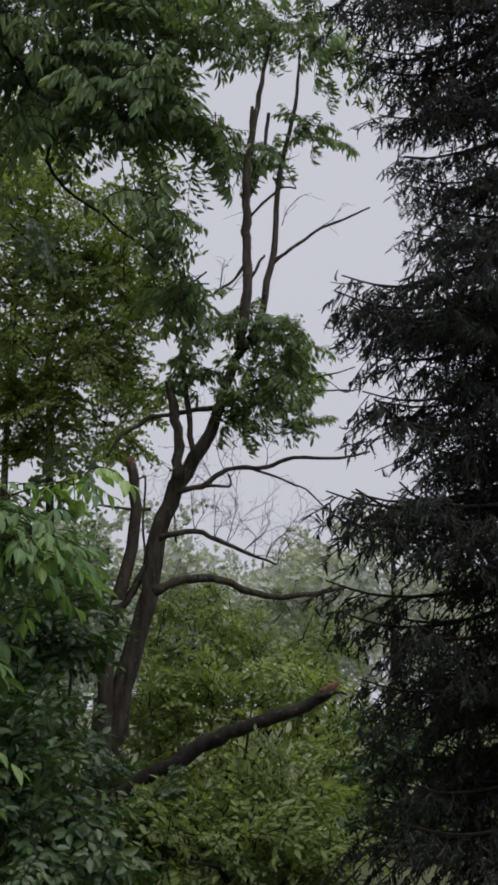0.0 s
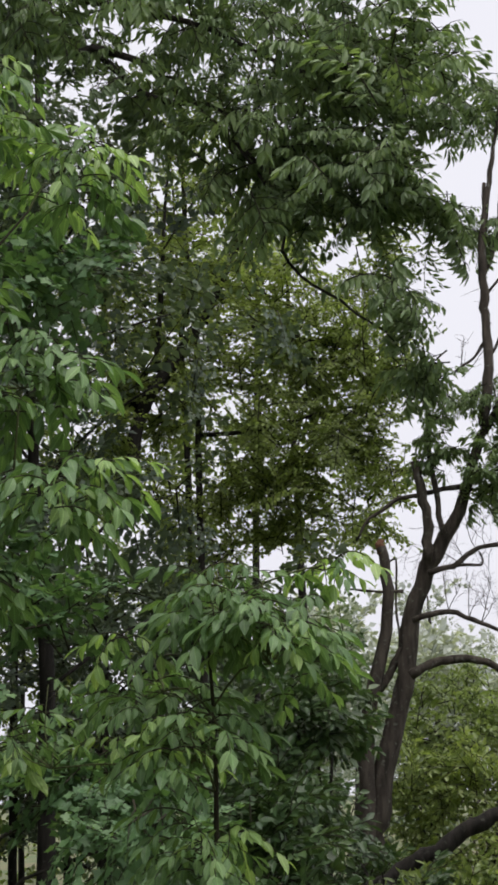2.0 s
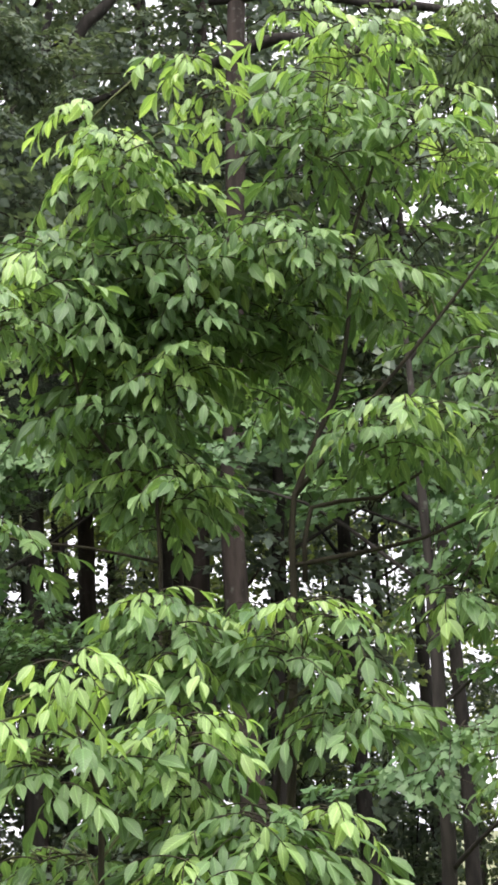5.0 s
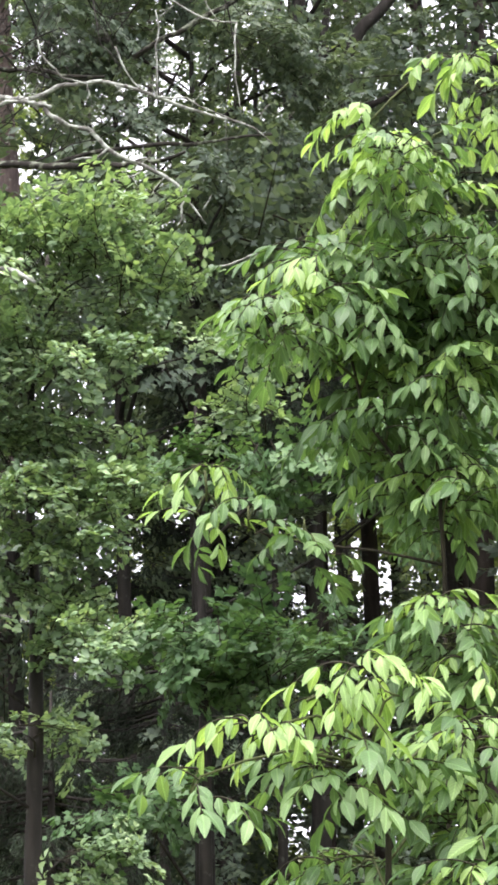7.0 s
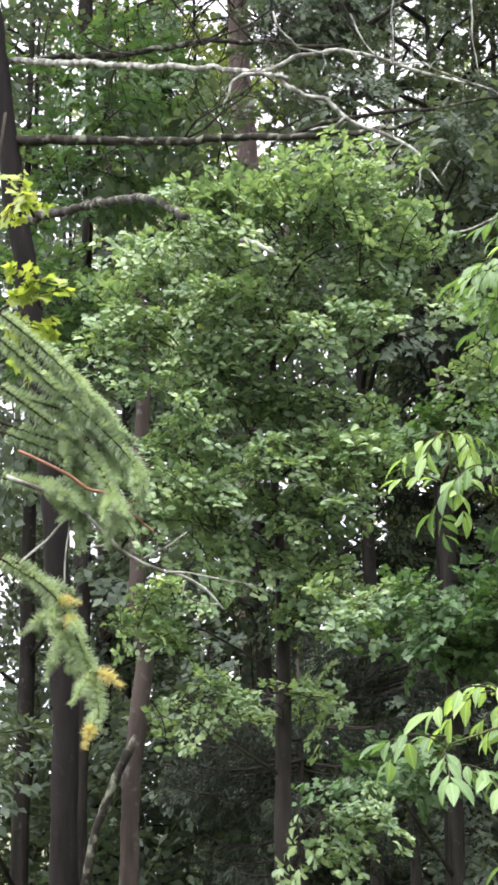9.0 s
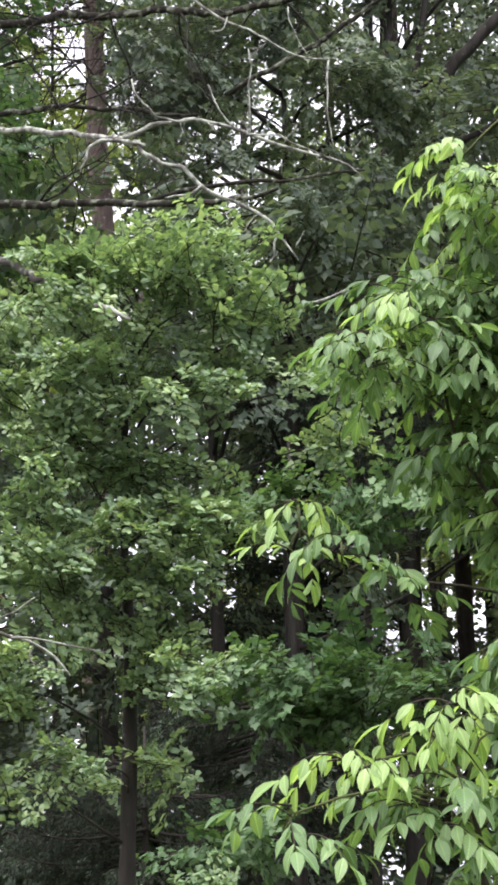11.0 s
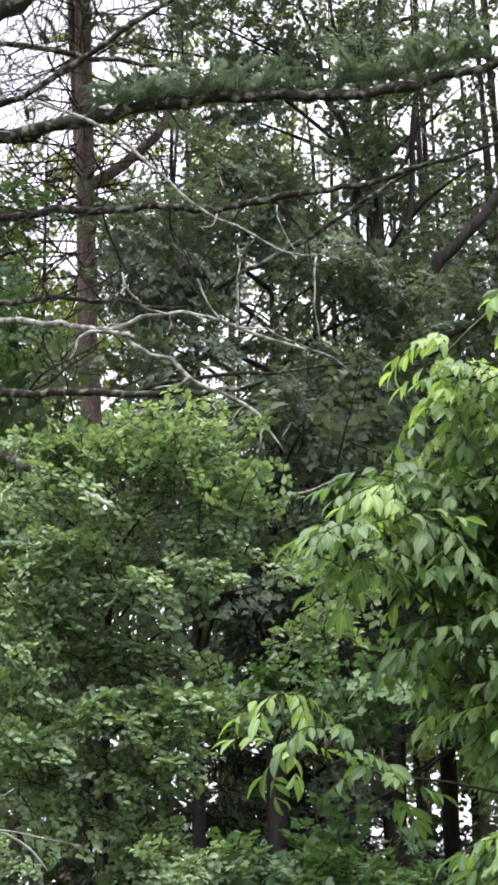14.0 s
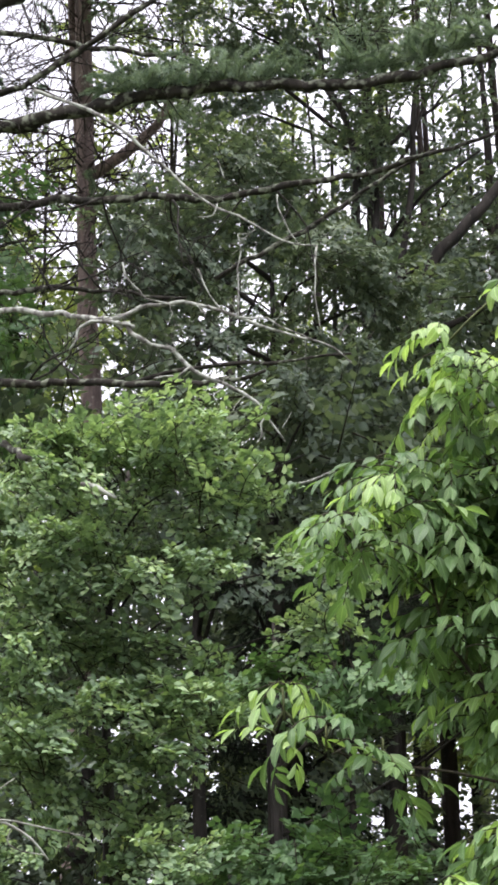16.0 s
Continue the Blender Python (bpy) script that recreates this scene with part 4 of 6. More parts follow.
def build_spruce():
    g = np.random.default_rng(21)
    x, y, _ = (2.19, 12.81, 3.54)
    tree = thing("spruce_tree", (x, y, 0), "tall dark spruce with drooping needle branches against the sky", "tree")
    stem("trunk", tree, [(x, y, 0), (x, y, 6), (x, y, 13)], [0.2, 0.14, 0.03], BARK_DARK, "", 0.5, 9)
    z = 0.3
    while z < 12.6:
        reach = np.interp(z, (0.3, 0.8, 1.75, 2.65, 3.6, 4.35, 4.95, 5.3, 5.9, 6.5, 7.2, 13), (1.5, 1.4, 1.25, 1.55, 1.6, 1.52, 1.5, 1.05, 1.05, 1.4, 1.5, 0.3))
        for k in range(12 if 2.4 < z < 6.2 else 11 if z < 7.4 else 3):
            a = g.uniform(0, 2 * math.pi)
            s = reach * g.choice([0.7, 0.9, 1.0, 1.05]) * g.uniform(0.95, 1.12)
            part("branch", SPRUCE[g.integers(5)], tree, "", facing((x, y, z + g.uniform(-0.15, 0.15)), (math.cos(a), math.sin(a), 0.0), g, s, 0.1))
        z += 0.26


build_spruce()


def build_dark_conifer():
    g = np.random.default_rng(22)
    x, y, _ = (-9.19, 13.10, 7.05)
    tree = thing("spruce_tree", (x, y, 0), "spruce in the woods, shade put into its dark needle colour", "tree")
    stem("trunk", tree, [(x, y, 0), (x, y, 4), (x, y, 8)], [0.11, 0.09, 0.02], BARK_DARK, "", 0.5, 9)
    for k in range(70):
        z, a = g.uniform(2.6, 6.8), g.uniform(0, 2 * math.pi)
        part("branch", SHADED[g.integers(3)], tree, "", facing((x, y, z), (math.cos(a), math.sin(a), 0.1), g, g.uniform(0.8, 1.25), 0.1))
    # The lower two are added to darken gaps where deep shade lies.
    for (x, y, z), n in (((-7.37, 11.31, 4.97), 40), ((-7.49, 10.01, 2.48), 34), ((-7.46, 8.75, 1.96), 34)):
        tree = thing("gap_darkening_spruce", (x, y, 0), "young spruce with shade-dark needles, filling a dark gap under taller trees", "tree")
        stem("trunk", tree, [(x, y, 0), (x, y, z * 0.6), (x, y, z + 0.7)], [0.05, 0.035, 0.008], BARK_DARK, "", 0.4, 8)
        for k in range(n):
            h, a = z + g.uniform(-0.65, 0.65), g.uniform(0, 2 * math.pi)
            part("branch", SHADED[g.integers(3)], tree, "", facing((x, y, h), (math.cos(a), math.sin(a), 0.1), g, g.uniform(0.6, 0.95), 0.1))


build_dark_conifer()


# ---- the hickory whose crown hangs over the gap ----
def build_hickory():
    g = np.random.default_rng(31)
    x, y, _ = (-5.81, 12.74, 6.65)
    tree = thing("hickory_tree", (x, y, 0), "large hickory with long drooping dark green leaves", "tree")
    line = [(x, y, 0)] + [(-5.94, 12.68, 3.96), (-5.86, 12.71, 5.18), (-5.78, 12.75, 7.15), (-5.71, 12.78, 8.71)] + [(-5.58, 12.84, 11.48), (-5.47, 12.89, 13.86)]
    stem("trunk", tree, line, [0.13, 0.1, 0.095, 0.085, 0.08, 0.06, 0.03], BARK_BROWN, "", 0.3, 10, 0.06)
    for points, radii in (
        ([(-5.92, 12.69, 8.13), (-5.19, 12.87, 8.32), (-4.31, 13.06, 7.93), (-3.47, 13.17, 7.67), (-3.08, 13.14, 7.64), (-2.65, 13.11, 7.45), (-2.28, 13.05, 7.11), (-1.87, 12.99, 6.63), (-1.36, 12.93, 6.04)], (0.06, 0.052, 0.045, 0.038, 0.032, 0.026, 0.02, 0.01)),
        ([(-5.92, 12.68, 8.74), (-4.96, 12.91, 8.62), (-3.70, 13.16, 8.21), (-3.25, 13.10, 8.07), (-2.49, 13.10, 7.87), (-1.66, 13.06, 7.45), (-0.78, 12.98, 6.92)], (0.05, 0.04, 0.03, 0.024, 0.01)),
        ([(-3.08, 13.14, 7.64), (-2.61, 13.12, 7.17), (-2.14, 13.08, 7.06), (-1.69, 13.02, 6.76), (-0.91, 12.97, 6.28)], (0.03, 0.025, 0.01)),
        ([(-1.61, 13.40, 5.89), (-1.25, 13.27, 5.49), (-0.99, 13.13, 5.24), (-0.65, 12.98, 4.86)], (0.013, 0.011, 0.006)),
        ([(-1.90, 13.16, 6.70), (-1.55, 13.06, 6.10), (-1.55, 12.91, 5.73)], (0.014, 0.013)),
    ):
        stem("limb", tree, points, radii, BARK_DARK, "", 0.2, 7, 0.12, 0.025)
    for clump, n in (
        (((-3.27, 12.99, 7.92), 0.65, 0.60, 0.39), 30), (((-2.71, 12.92, 7.18), 0.47, 0.50, 0.21), 14), (((-4.18, 12.94, 7.71), 0.53, 0.60, 0.44), 20),
        (((-2.25, 12.80, 7.75), 0.55, 0.70, 0.46), 34), (((-1.51, 12.91, 7.41), 0.63, 0.80, 0.50), 46), (((-0.76, 12.98, 7.25), 0.55, 0.80, 0.59), 46), (((-1.85, 12.87, 6.77), 0.46, 0.50, 0.25), 18),
        (((-1.34, 12.93, 6.31), 0.46, 0.60, 0.34), 26), (((-0.82, 12.97, 6.32), 0.38, 0.50, 0.29), 18), (((-0.61, 12.99, 5.96), 0.38, 0.50, 0.21), 16), (((-0.33, 13.00, 5.98), 0.19, 0.35, 0.15), 8),
        (((-0.59, 12.99, 5.24), 0.13, 0.30, 0.21), 8), (((-0.50, 12.99, 4.80), 0.09, 0.25, 0.25), 8), (((-0.76, 12.98, 5.37), 0.19, 0.30, 0.17), 6), (((-1.05, 12.96, 6.54), 0.67, 0.70, 0.46), 30), (((-1.70, 12.89, 6.47), 0.55, 0.70, 0.55), 30),
        (((-0.31, 13.00, 6.74), 0.17, 0.30, 0.21), 5), (((-0.62, 12.99, 7.43), 0.63, 0.70, 0.42), 26), (((-1.59, 12.90, 8.55), 1.05, 0.90, 0.46), 40), (((-3.28, 13.09, 8.58), 0.65, 0.80, 0.52), 26),
    ):
        leafy_clump(tree, HICKORY, (clump[0], clump[1] * 1.1, clump[2] * 1.3, clump[3] * 1.1), int(n * 0.85), g, (0.7, 1.25), -0.15, 0.05)


build_hickory()


# ---- small-leaved tree with sky glinting through ----
def build_small_leaved_tree():
    g = np.random.default_rng(41)
    x, y, _ = (-3.40, 19.71, 5.20)
    tree = thing("small_leaved_tree", (x, y, 0), "airy small-leaved tree, olive green, with sky showing through", "tree")
    stem("trunk", tree, [(x, y, 0)] + [(-3.41, 19.71, 4.74), (-3.41, 19.71, 5.60), (-3.39, 19.71, 6.48), (-3.43, 19.70, 7.10), (-3.51, 19.69, 7.95), (-3.53, 19.69, 8.87), (-3.55, 19.68, 9.59), (-3.55, 19.68, 10.55)], [0.1, 0.05, 0.048, 0.045, 0.04, 0.04, 0.03, 0.025, 0.012], BARK_DARK, "", 0.3, 9)
    for points, radii in (
        ([(-4.17, 19.36, 4.67), (-4.06, 19.38, 5.86), (-3.73, 19.45, 6.45), (-3.32, 19.52, 7.04), (-2.99, 19.57, 7.72), (-2.67, 19.62, 8.33), (-2.24, 19.67, 8.87)], (0.08, 0.085, 0.08, 0.075, 0.05, 0.03, 0.012)),
        ([(-4.04, 19.59, 6.03), (-4.36, 19.52, 6.35), (-4.47, 19.49, 6.87), (-4.47, 19.49, 7.42)], (0.06, 0.055, 0.045, 0.03)),
        ([(-4.36, 19.52, 6.32), (-3.90, 19.62, 6.54), (-3.56, 19.68, 6.83)], (0.025, 0.012)),
        ([(-3.83, 19.43, 6.45), (-3.80, 19.43, 7.07), (-3.71, 19.45, 8.45), (-3.62, 19.47, 9.30)], (0.04, 0.03, 0.02, 0.012)),
        ([(-3.35, 19.72, 7.10), (-2.56, 19.84, 6.99), (-1.78, 19.92, 6.74)], (0.03, 0.012)),
        ([(-3.39, 19.71, 5.74), (-2.75, 19.81, 5.77), (-2.09, 19.89, 5.94), (-1.50, 19.94, 6.04)], (0.03, 0.02, 0.01)),
        ([(-3.02, 19.77, 7.78), (-2.89, 19.79, 8.48), (-3.14, 19.75, 8.99)], (0.03, 0.012)),
        ([(-1.66, 19.93, 4.42), (-1.45, 19.95, 4.70), (-1.05, 19.97, 4.91)], (0.02, 0.01)),
    ):
        stem("limb", tree, points, radii, BARK_DARK, "", 0.25, 7)
    for clump, n in (
        (((-3.58, 19.68, 7.81), 0.97, 1.00, 0.45), 30), (((-2.56, 19.84, 7.13), 0.90, 1.00, 0.52), 36), (((-1.65, 19.93, 6.73), 0.58, 0.90, 0.52), 26), (((-2.74, 19.81, 6.11), 0.97, 1.00, 0.52), 26),
        (((-1.72, 19.93, 5.65), 0.58, 0.90, 0.52), 24), (((-2.53, 19.84, 5.09), 0.71, 0.90, 0.39), 18), (((-3.49, 19.69, 8.44), 0.52, 0.70, 0.26), 10), (((-4.34, 19.52, 6.73), 0.58, 0.90, 0.65), 20),
        (((-2.12, 19.89, 6.70), 0.90, 1.00, 0.77), 44), (((-1.39, 19.95, 6.38), 0.45, 0.80, 0.71), 24), (((-2.42, 19.85, 5.55), 0.71, 0.90, 0.65), 30), (((-1.32, 19.96, 5.44), 0.39, 0.80, 0.45), 16), (((-1.57, 19.94, 4.77), 0.52, 0.80, 0.39), 12),
        (((-1.93, 19.91, 7.73), 0.71, 0.80, 0.32), 12), (((-1.14, 19.97, 7.85), 0.39, 0.60, 0.23), 6), (((-3.80, 19.64, 9.31), 0.77, 0.80, 0.77), 20), (((-4.44, 19.50, 7.98), 0.71, 0.80, 0.58), 26), (((-3.87, 19.62, 7.19), 0.65, 0.80, 0.39), 16), (((-3.85, 19.63, 6.03), 0.71, 0.80, 0.52), 26), (((-3.04, 19.77, 5.19), 0.58, 0.80, 0.39), 16), (((-4.70, 19.44, 5.65), 0.77, 0.80, 0.58), 24), (((-4.14, 20.59, 5.27), 0.75, 0.80, 0.41), 18), (((-3.02, 19.77, 8.63), 0.58, 0.70, 0.39), 10), (((-2.34, 19.86, 4.63), 0.45, 0.80, 0.32), 8), (((-3.28, 20.24, 4.47), 0.73, 0.80, 0.30), 18), (((-2.36, 20.36, 4.53), 0.66, 0.80, 0.26), 14),
    ):
        leafy_clump(tree, SMALL, clump, int(n * 0.67), g, (0.8, 1.25), 0.0, 0.1)


build_small_leaved_tree()


# ---- ash saplings at the edge of the lawn ----
def ash_tree(label, line, radii, clumps, seed, limbs=()):
    g = np.random.default_rng(seed)
    x, y = line[0][0], line[0][1]
    tree = thing("ash_sapling", (x, y, 0), label, "tree", "ash saplings at the edge of the woods")
    stem("trunk", tree, [(x, y, -0.02)] + list(line), [radii[0]] + list(radii), BARK_TWIG, "", 0.2, 8, 0.05)
    for points, r in limbs:
        stem("limb", tree, points, r, BARK_TWIG, "", 0.15, 6, 0.05)
    fine = np.vstack([np.array(line[i]) + (np.array(line[i + 1]) - np.array(line[i])) * u for i in range(len(line) - 1) for u in np.linspace(0, 1, 10)])
    for points, r in limbs:
        fine = np.vstack([fine] + [np.array(points[i]) + (np.array(points[i + 1]) - np.array(points[i])) * np.linspace(0, 1, 8)[:, None] for i in range(len(points) - 1)])
    for (c, wide, deep, high), n, young in clumps:
        hub = np.array(c) + np.array([0, 0, -0.5 * high])
        a = fine[np.argmin(np.linalg.norm(fine - hub + np.array([0, 0, 0.12]), axis=1))]
        stem("twig", tree, [a, (a + hub) / 2 + np.array([0, 0, 0.06]), hub], [0.005, 0.0035], BARK_GREEN, "", 0.15, 5, 0.03)
        wide, high = max(0.06, wide - 0.1), max(0.06, high - 0.06)
        spots, ways = in_clump(c, wide, deep, high, n, g, 0.35)
        for p, w in zip(spots, ways):
            twig = stem("twig", tree, [hub, (hub + p) / 2 + g.normal(0, 0.03, 3), p], [0.003, 0.002], BARK_GREEN, "", 0.15, 4, 0.0)
            is_young = g.uniform() < young
            out = unit(np.array([w[0], w[1], 0.0]) + g.normal(0, 0.3, 3) * np.array([1, 1, 0]))
            a0 = math.atan2(out[1], out[0])
            for k in range(5):
                ang = a0 + (k - 2) * 1.05 + g.normal(0, 0.25)
                way = np.array([math.cos(ang), math.sin(ang), g.uniform(-0.1, 0.55)])
                tip = is_young and g.uniform() < 0.85
                spot = p - np.array([0, 0, 0.03 * k * (0 if tip else 1)])
                part("compound_leaf", (ASH_TIP if tip else ASH)[g.integers(6)], twig, "", facing(spot, way, g, g.uniform(0.75, 1.2), 0.2))
    return tree


ash_tree("tall ash sapling with drooping bright green leaves", [(-2.42, 5.49, 1.39), (-2.39, 5.50, 1.85), (-2.36, 5.52, 2.46), (-2.34, 5.52, 2.76), (-2.19, 5.59, 3.12), (-2.13, 5.61, 3.40), (-2.10, 5.62, 3.70), (-1.98, 5.66, 4.06), (-1.93, 5.68, 4.35)], [0.022, 0.02, 0.017, 0.015, 0.012, 0.01, 0.008, 0.006, 0.004], [
    (((-2.06, 5.63, 4.47), 0.37, 0.35, 0.14), 10, 0.6), (((-2.2, 5.57, 4.12), 0.27, 0.40, 0.21), 11, 0.25), (((-1.77, 5.73, 4.11), 0.29, 0.40, 0.23), 12, 0.3), (((-2.16, 5.60, 3.68), 0.39, 0.40, 0.19), 14, 0.2),
    (((-1.56, 6.10, 3.95), 0.22, 0.40, 0.18), 8, 0.3), (((-1.97, 5.45, 2.98), 0.21, 0.30, 0.15), 8, 0.25), (((-1.62, 5.78, 3.12), 0.25, 0.40, 0.21), 11, 0.15), (((-2.58, 5.86, 3.45), 0.23, 0.40, 0.19), 9, 0.0),
    (((-1.45, 5.62, 2.65), 0.21, 0.30, 0.15), 9, 0.45), (((-1.99, 6.08, 3.64), 0.25, 0.30, 0.21), 8, 0.0)], 51,
    [([(-2.34, 5.52, 2.76), (-2.11, 5.62, 3.05), (-1.87, 5.70, 3.32), (-1.60, 5.78, 3.66)], (0.011, 0.008, 0.004)), ([(-2.32, 5.53, 2.46), (-2.29, 5.55, 2.72), (-2.07, 5.63, 2.74), (-1.82, 5.72, 2.89)], (0.01, 0.005)), ([(-2.35, 5.52, 2.52), (-1.93, 5.68, 2.59), (-1.65, 5.77, 2.71)], (0.01, 0.005))])
ash_tree("ash sapling with pale young leaves beside dark woods", [(-2.80, 5.31, 1.43), (-2.78, 5.32, 2.17), (-2.77, 5.32, 2.57), (-2.78, 5.32, 3.07), (-2.77, 5.32, 3.45), (-2.84, 5.29, 3.75), (-2.94, 5.23, 4.02), (-2.95, 5.23, 4.19)], [0.014, 0.012, 0.01, 0.009, 0.007, 0.005, 0.004, 0.003], [
    (((-2.96, 5.22, 4.23), 0.02, 0.05, 0.02), 1, 1.0), (((-2.92, 5.24, 4.10), 0.05, 0.10, 0.04), 2, 0.9), (((-2.92, 5.24, 3.93), 0.12, 0.25, 0.10), 4, 0.6), (((-3.12, 5.12, 3.72), 0.19, 0.30, 0.12), 5, 0.5), (((-3.23, 5.06, 3.47), 0.17, 0.30, 0.10), 4, 0.3), (((-2.75, 5.33, 3.72), 0.25, 0.35, 0.21), 12, 0.35),
    (((-2.95, 5.34, 3.40), 0.22, 0.30, 0.12), 7, 0.3), (((-2.72, 5.35, 3.23), 0.17, 0.30, 0.15), 8, 0.5), (((-2.62, 5.40, 3.48), 0.12, 0.30, 0.14), 5, 0.5), (((-2.73, 5.34, 2.85), 0.17, 0.30, 0.15), 8, 0.45), (((-3.19, 5.55, 3.10), 0.19, 0.30, 0.14), 4, 0.0), (((-2.75, 5.67, 3.92), 0.2, 0.40, 0.14), 4, 0.25), (((-2.93, 5.58, 3.57), 0.18, 0.40, 0.20), 8, 0.25), (((-2.61, 5.40, 4.45), 0.06, 0.10, 0.04), 2, 0.8), (((-2.56, 5.43, 4.25), 0.06, 0.10, 0.08), 2, 0.4),
    (((-3.30, 4.65, 2.84), 0.01, 0.03, 0.01), 1, 1.0), (((-3.32, 4.63, 2.72), 0.05, 0.10, 0.02), 1, 0.5), (((-3.18, 4.73, 2.69), 0.07, 0.10, 0.03), 1, 0.1), (((-3.08, 4.92, 2.67), 0.06, 0.10, 0.02), 1, 0.0), (((-2.62, 5.06, 2.34), 0.17, 0.30, 0.15), 7, 0.15), (((-2.50, 5.01, 2.16), 0.09, 0.20, 0.07), 3, 0.3),
    (((-2.85, 5.17, 3.98), 0.22, 0.35, 0.16), 7, 0.45), (((-2.75, 5.45, 3.74), 0.25, 0.35, 0.17), 8, 0.25), (((-2.46, 5.58, 3.74), 0.25, 0.35, 0.15), 7, 0.2), (((-2.43, 5.71, 3.65), 0.27, 0.35, 0.20), 9, 0.25),
    (((-2.97, 5.1, 3.52), 0.24, 0.35, 0.17), 7, 0.25), (((-2.9, 5.48, 3.47), 0.27, 0.35, 0.20), 9, 0.2), (((-2.72, 5.66, 3.48), 0.24, 0.35, 0.16), 5, 0.15), (((-2.94, 5.35, 3.23), 0.25, 0.35, 0.18), 6, 0.1),
    (((-3.2, 4.96, 3.38), 0.20, 0.35, 0.14), 3, 0.1), (((-3.06, 5.05, 3.64), 0.20, 0.35, 0.14), 4, 0.5), (((-2.49, 5.79, 3.36), 0.2, 0.35, 0.16), 3, 0.1),
    (((-2.94, 5.57, 2.92), 0.26, 0.35, 0.19), 5, 0.0), (((-2.99, 5.43, 3.07), 0.22, 0.35, 0.16), 4, 0.0)], 52,
    [([(-2.79, 5.31, 2.75), (-2.92, 5.24, 2.96), (-3.00, 5.20, 3.13), (-3.04, 5.17, 3.46), (-3.05, 5.16, 3.63)], (0.008, 0.006, 0.004)), ([(-2.77, 5.32, 2.55), (-2.95, 5.14, 2.60), (-3.11, 4.96, 2.62), (-3.22, 4.79, 2.66), (-3.29, 4.65, 2.74)], (0.006, 0.004, 0.002))])
ash_tree("low ash sapling with bright yellow-green leaf tips", [(-2.48, 4.34, 1.23), (-2.48, 4.34, 1.52), (-2.48, 4.34, 1.73), (-2.53, 4.31, 1.94)], [0.013, 0.011, 0.009, 0.005], [
    (((-2.48, 4.22, 2.06), 0.02, 0.03, 0.01), 1, 1.0), (((-2.61, 4.15, 2.02), 0.05, 0.06, 0.02), 1, 1.0), (((-2.41, 4.32, 2.03), 0.04, 0.06, 0.02), 1, 1.0), (((-2.70, 4.09, 1.94), 0.06, 0.10, 0.02), 2, 0.8), (((-2.80, 3.90, 1.82), 0.04, 0.05, 0.03), 1, 0.9),
    (((-2.63, 4.37, 1.88), 0.18, 0.20, 0.08), 5, 0.1), (((-2.39, 4.73, 1.98), 0.10, 0.20, 0.07), 3, 0.9), (((-2.43, 4.71, 1.77), 0.14, 0.25, 0.15), 6, 0.4), (((-2.80, 4.74, 1.61), 0.27, 0.30, 0.09), 7, 0.0), (((-2.23, 4.47, 1.56), 0.10, 0.20, 0.06), 3, 0.7)], 53)
ash_tree("bushy ash sapling with light green leaves", [(-2.37, 5.07, 1.08), (-2.31, 5.10, 1.47), (-2.28, 5.12, 1.75), (-2.25, 5.13, 2.01)], [0.014, 0.012, 0.009, 0.005], [
    (((-2.19, 5.15, 2.24), 0.33, 0.30, 0.16), 12, 0.4), (((-2.67, 5.15, 2.34), 0.19, 0.30, 0.17), 6, 0.15), (((-2.47, 4.80, 1.93), 0.21, 0.30, 0.14), 9, 0.45), (((-2.04, 5.22, 2.02), 0.23, 0.30, 0.14), 9, 0.2),
    (((-2.22, 4.81, 1.63), 0.41, 0.30, 0.15), 16, 0.5), (((-1.85, 5.71, 2.37), 0.14, 0.30, 0.10), 4, 0.2)], 54)
ash_tree("ash sapling with hanging leaves beside the gap", [(-1.09, 6.51, 0.98), (-1.09, 6.51, 1.48), (-1.09, 6.51, 1.89), (-1.11, 6.51, 2.21)], [0.014, 0.012, 0.009, 0.005], [
    (((-0.87, 6.44, 2.2), 0.24, 0.35, 0.25), 15, 0.06), (((-1.06, 6.51, 2.36), 0.23, 0.30, 0.17), 11, 0.1), (((-1.14, 6.30, 1.82), 0.25, 0.30, 0.19), 11, 0.25), (((-1.32, 6.67, 2.12), 0.29, 0.40, 0.24), 9, 0.1),
    (((-1.13, 6.40, 1.48), 0.23, 0.30, 0.17), 5, 0.2), (((-1.78, 6.77, 1.87), 0.36, 0.50, 0.29), 7, 0.1), (((-0.65, 6.47, 2.47), 0.06, 0.15, 0.06), 2, 0.3)], 55)


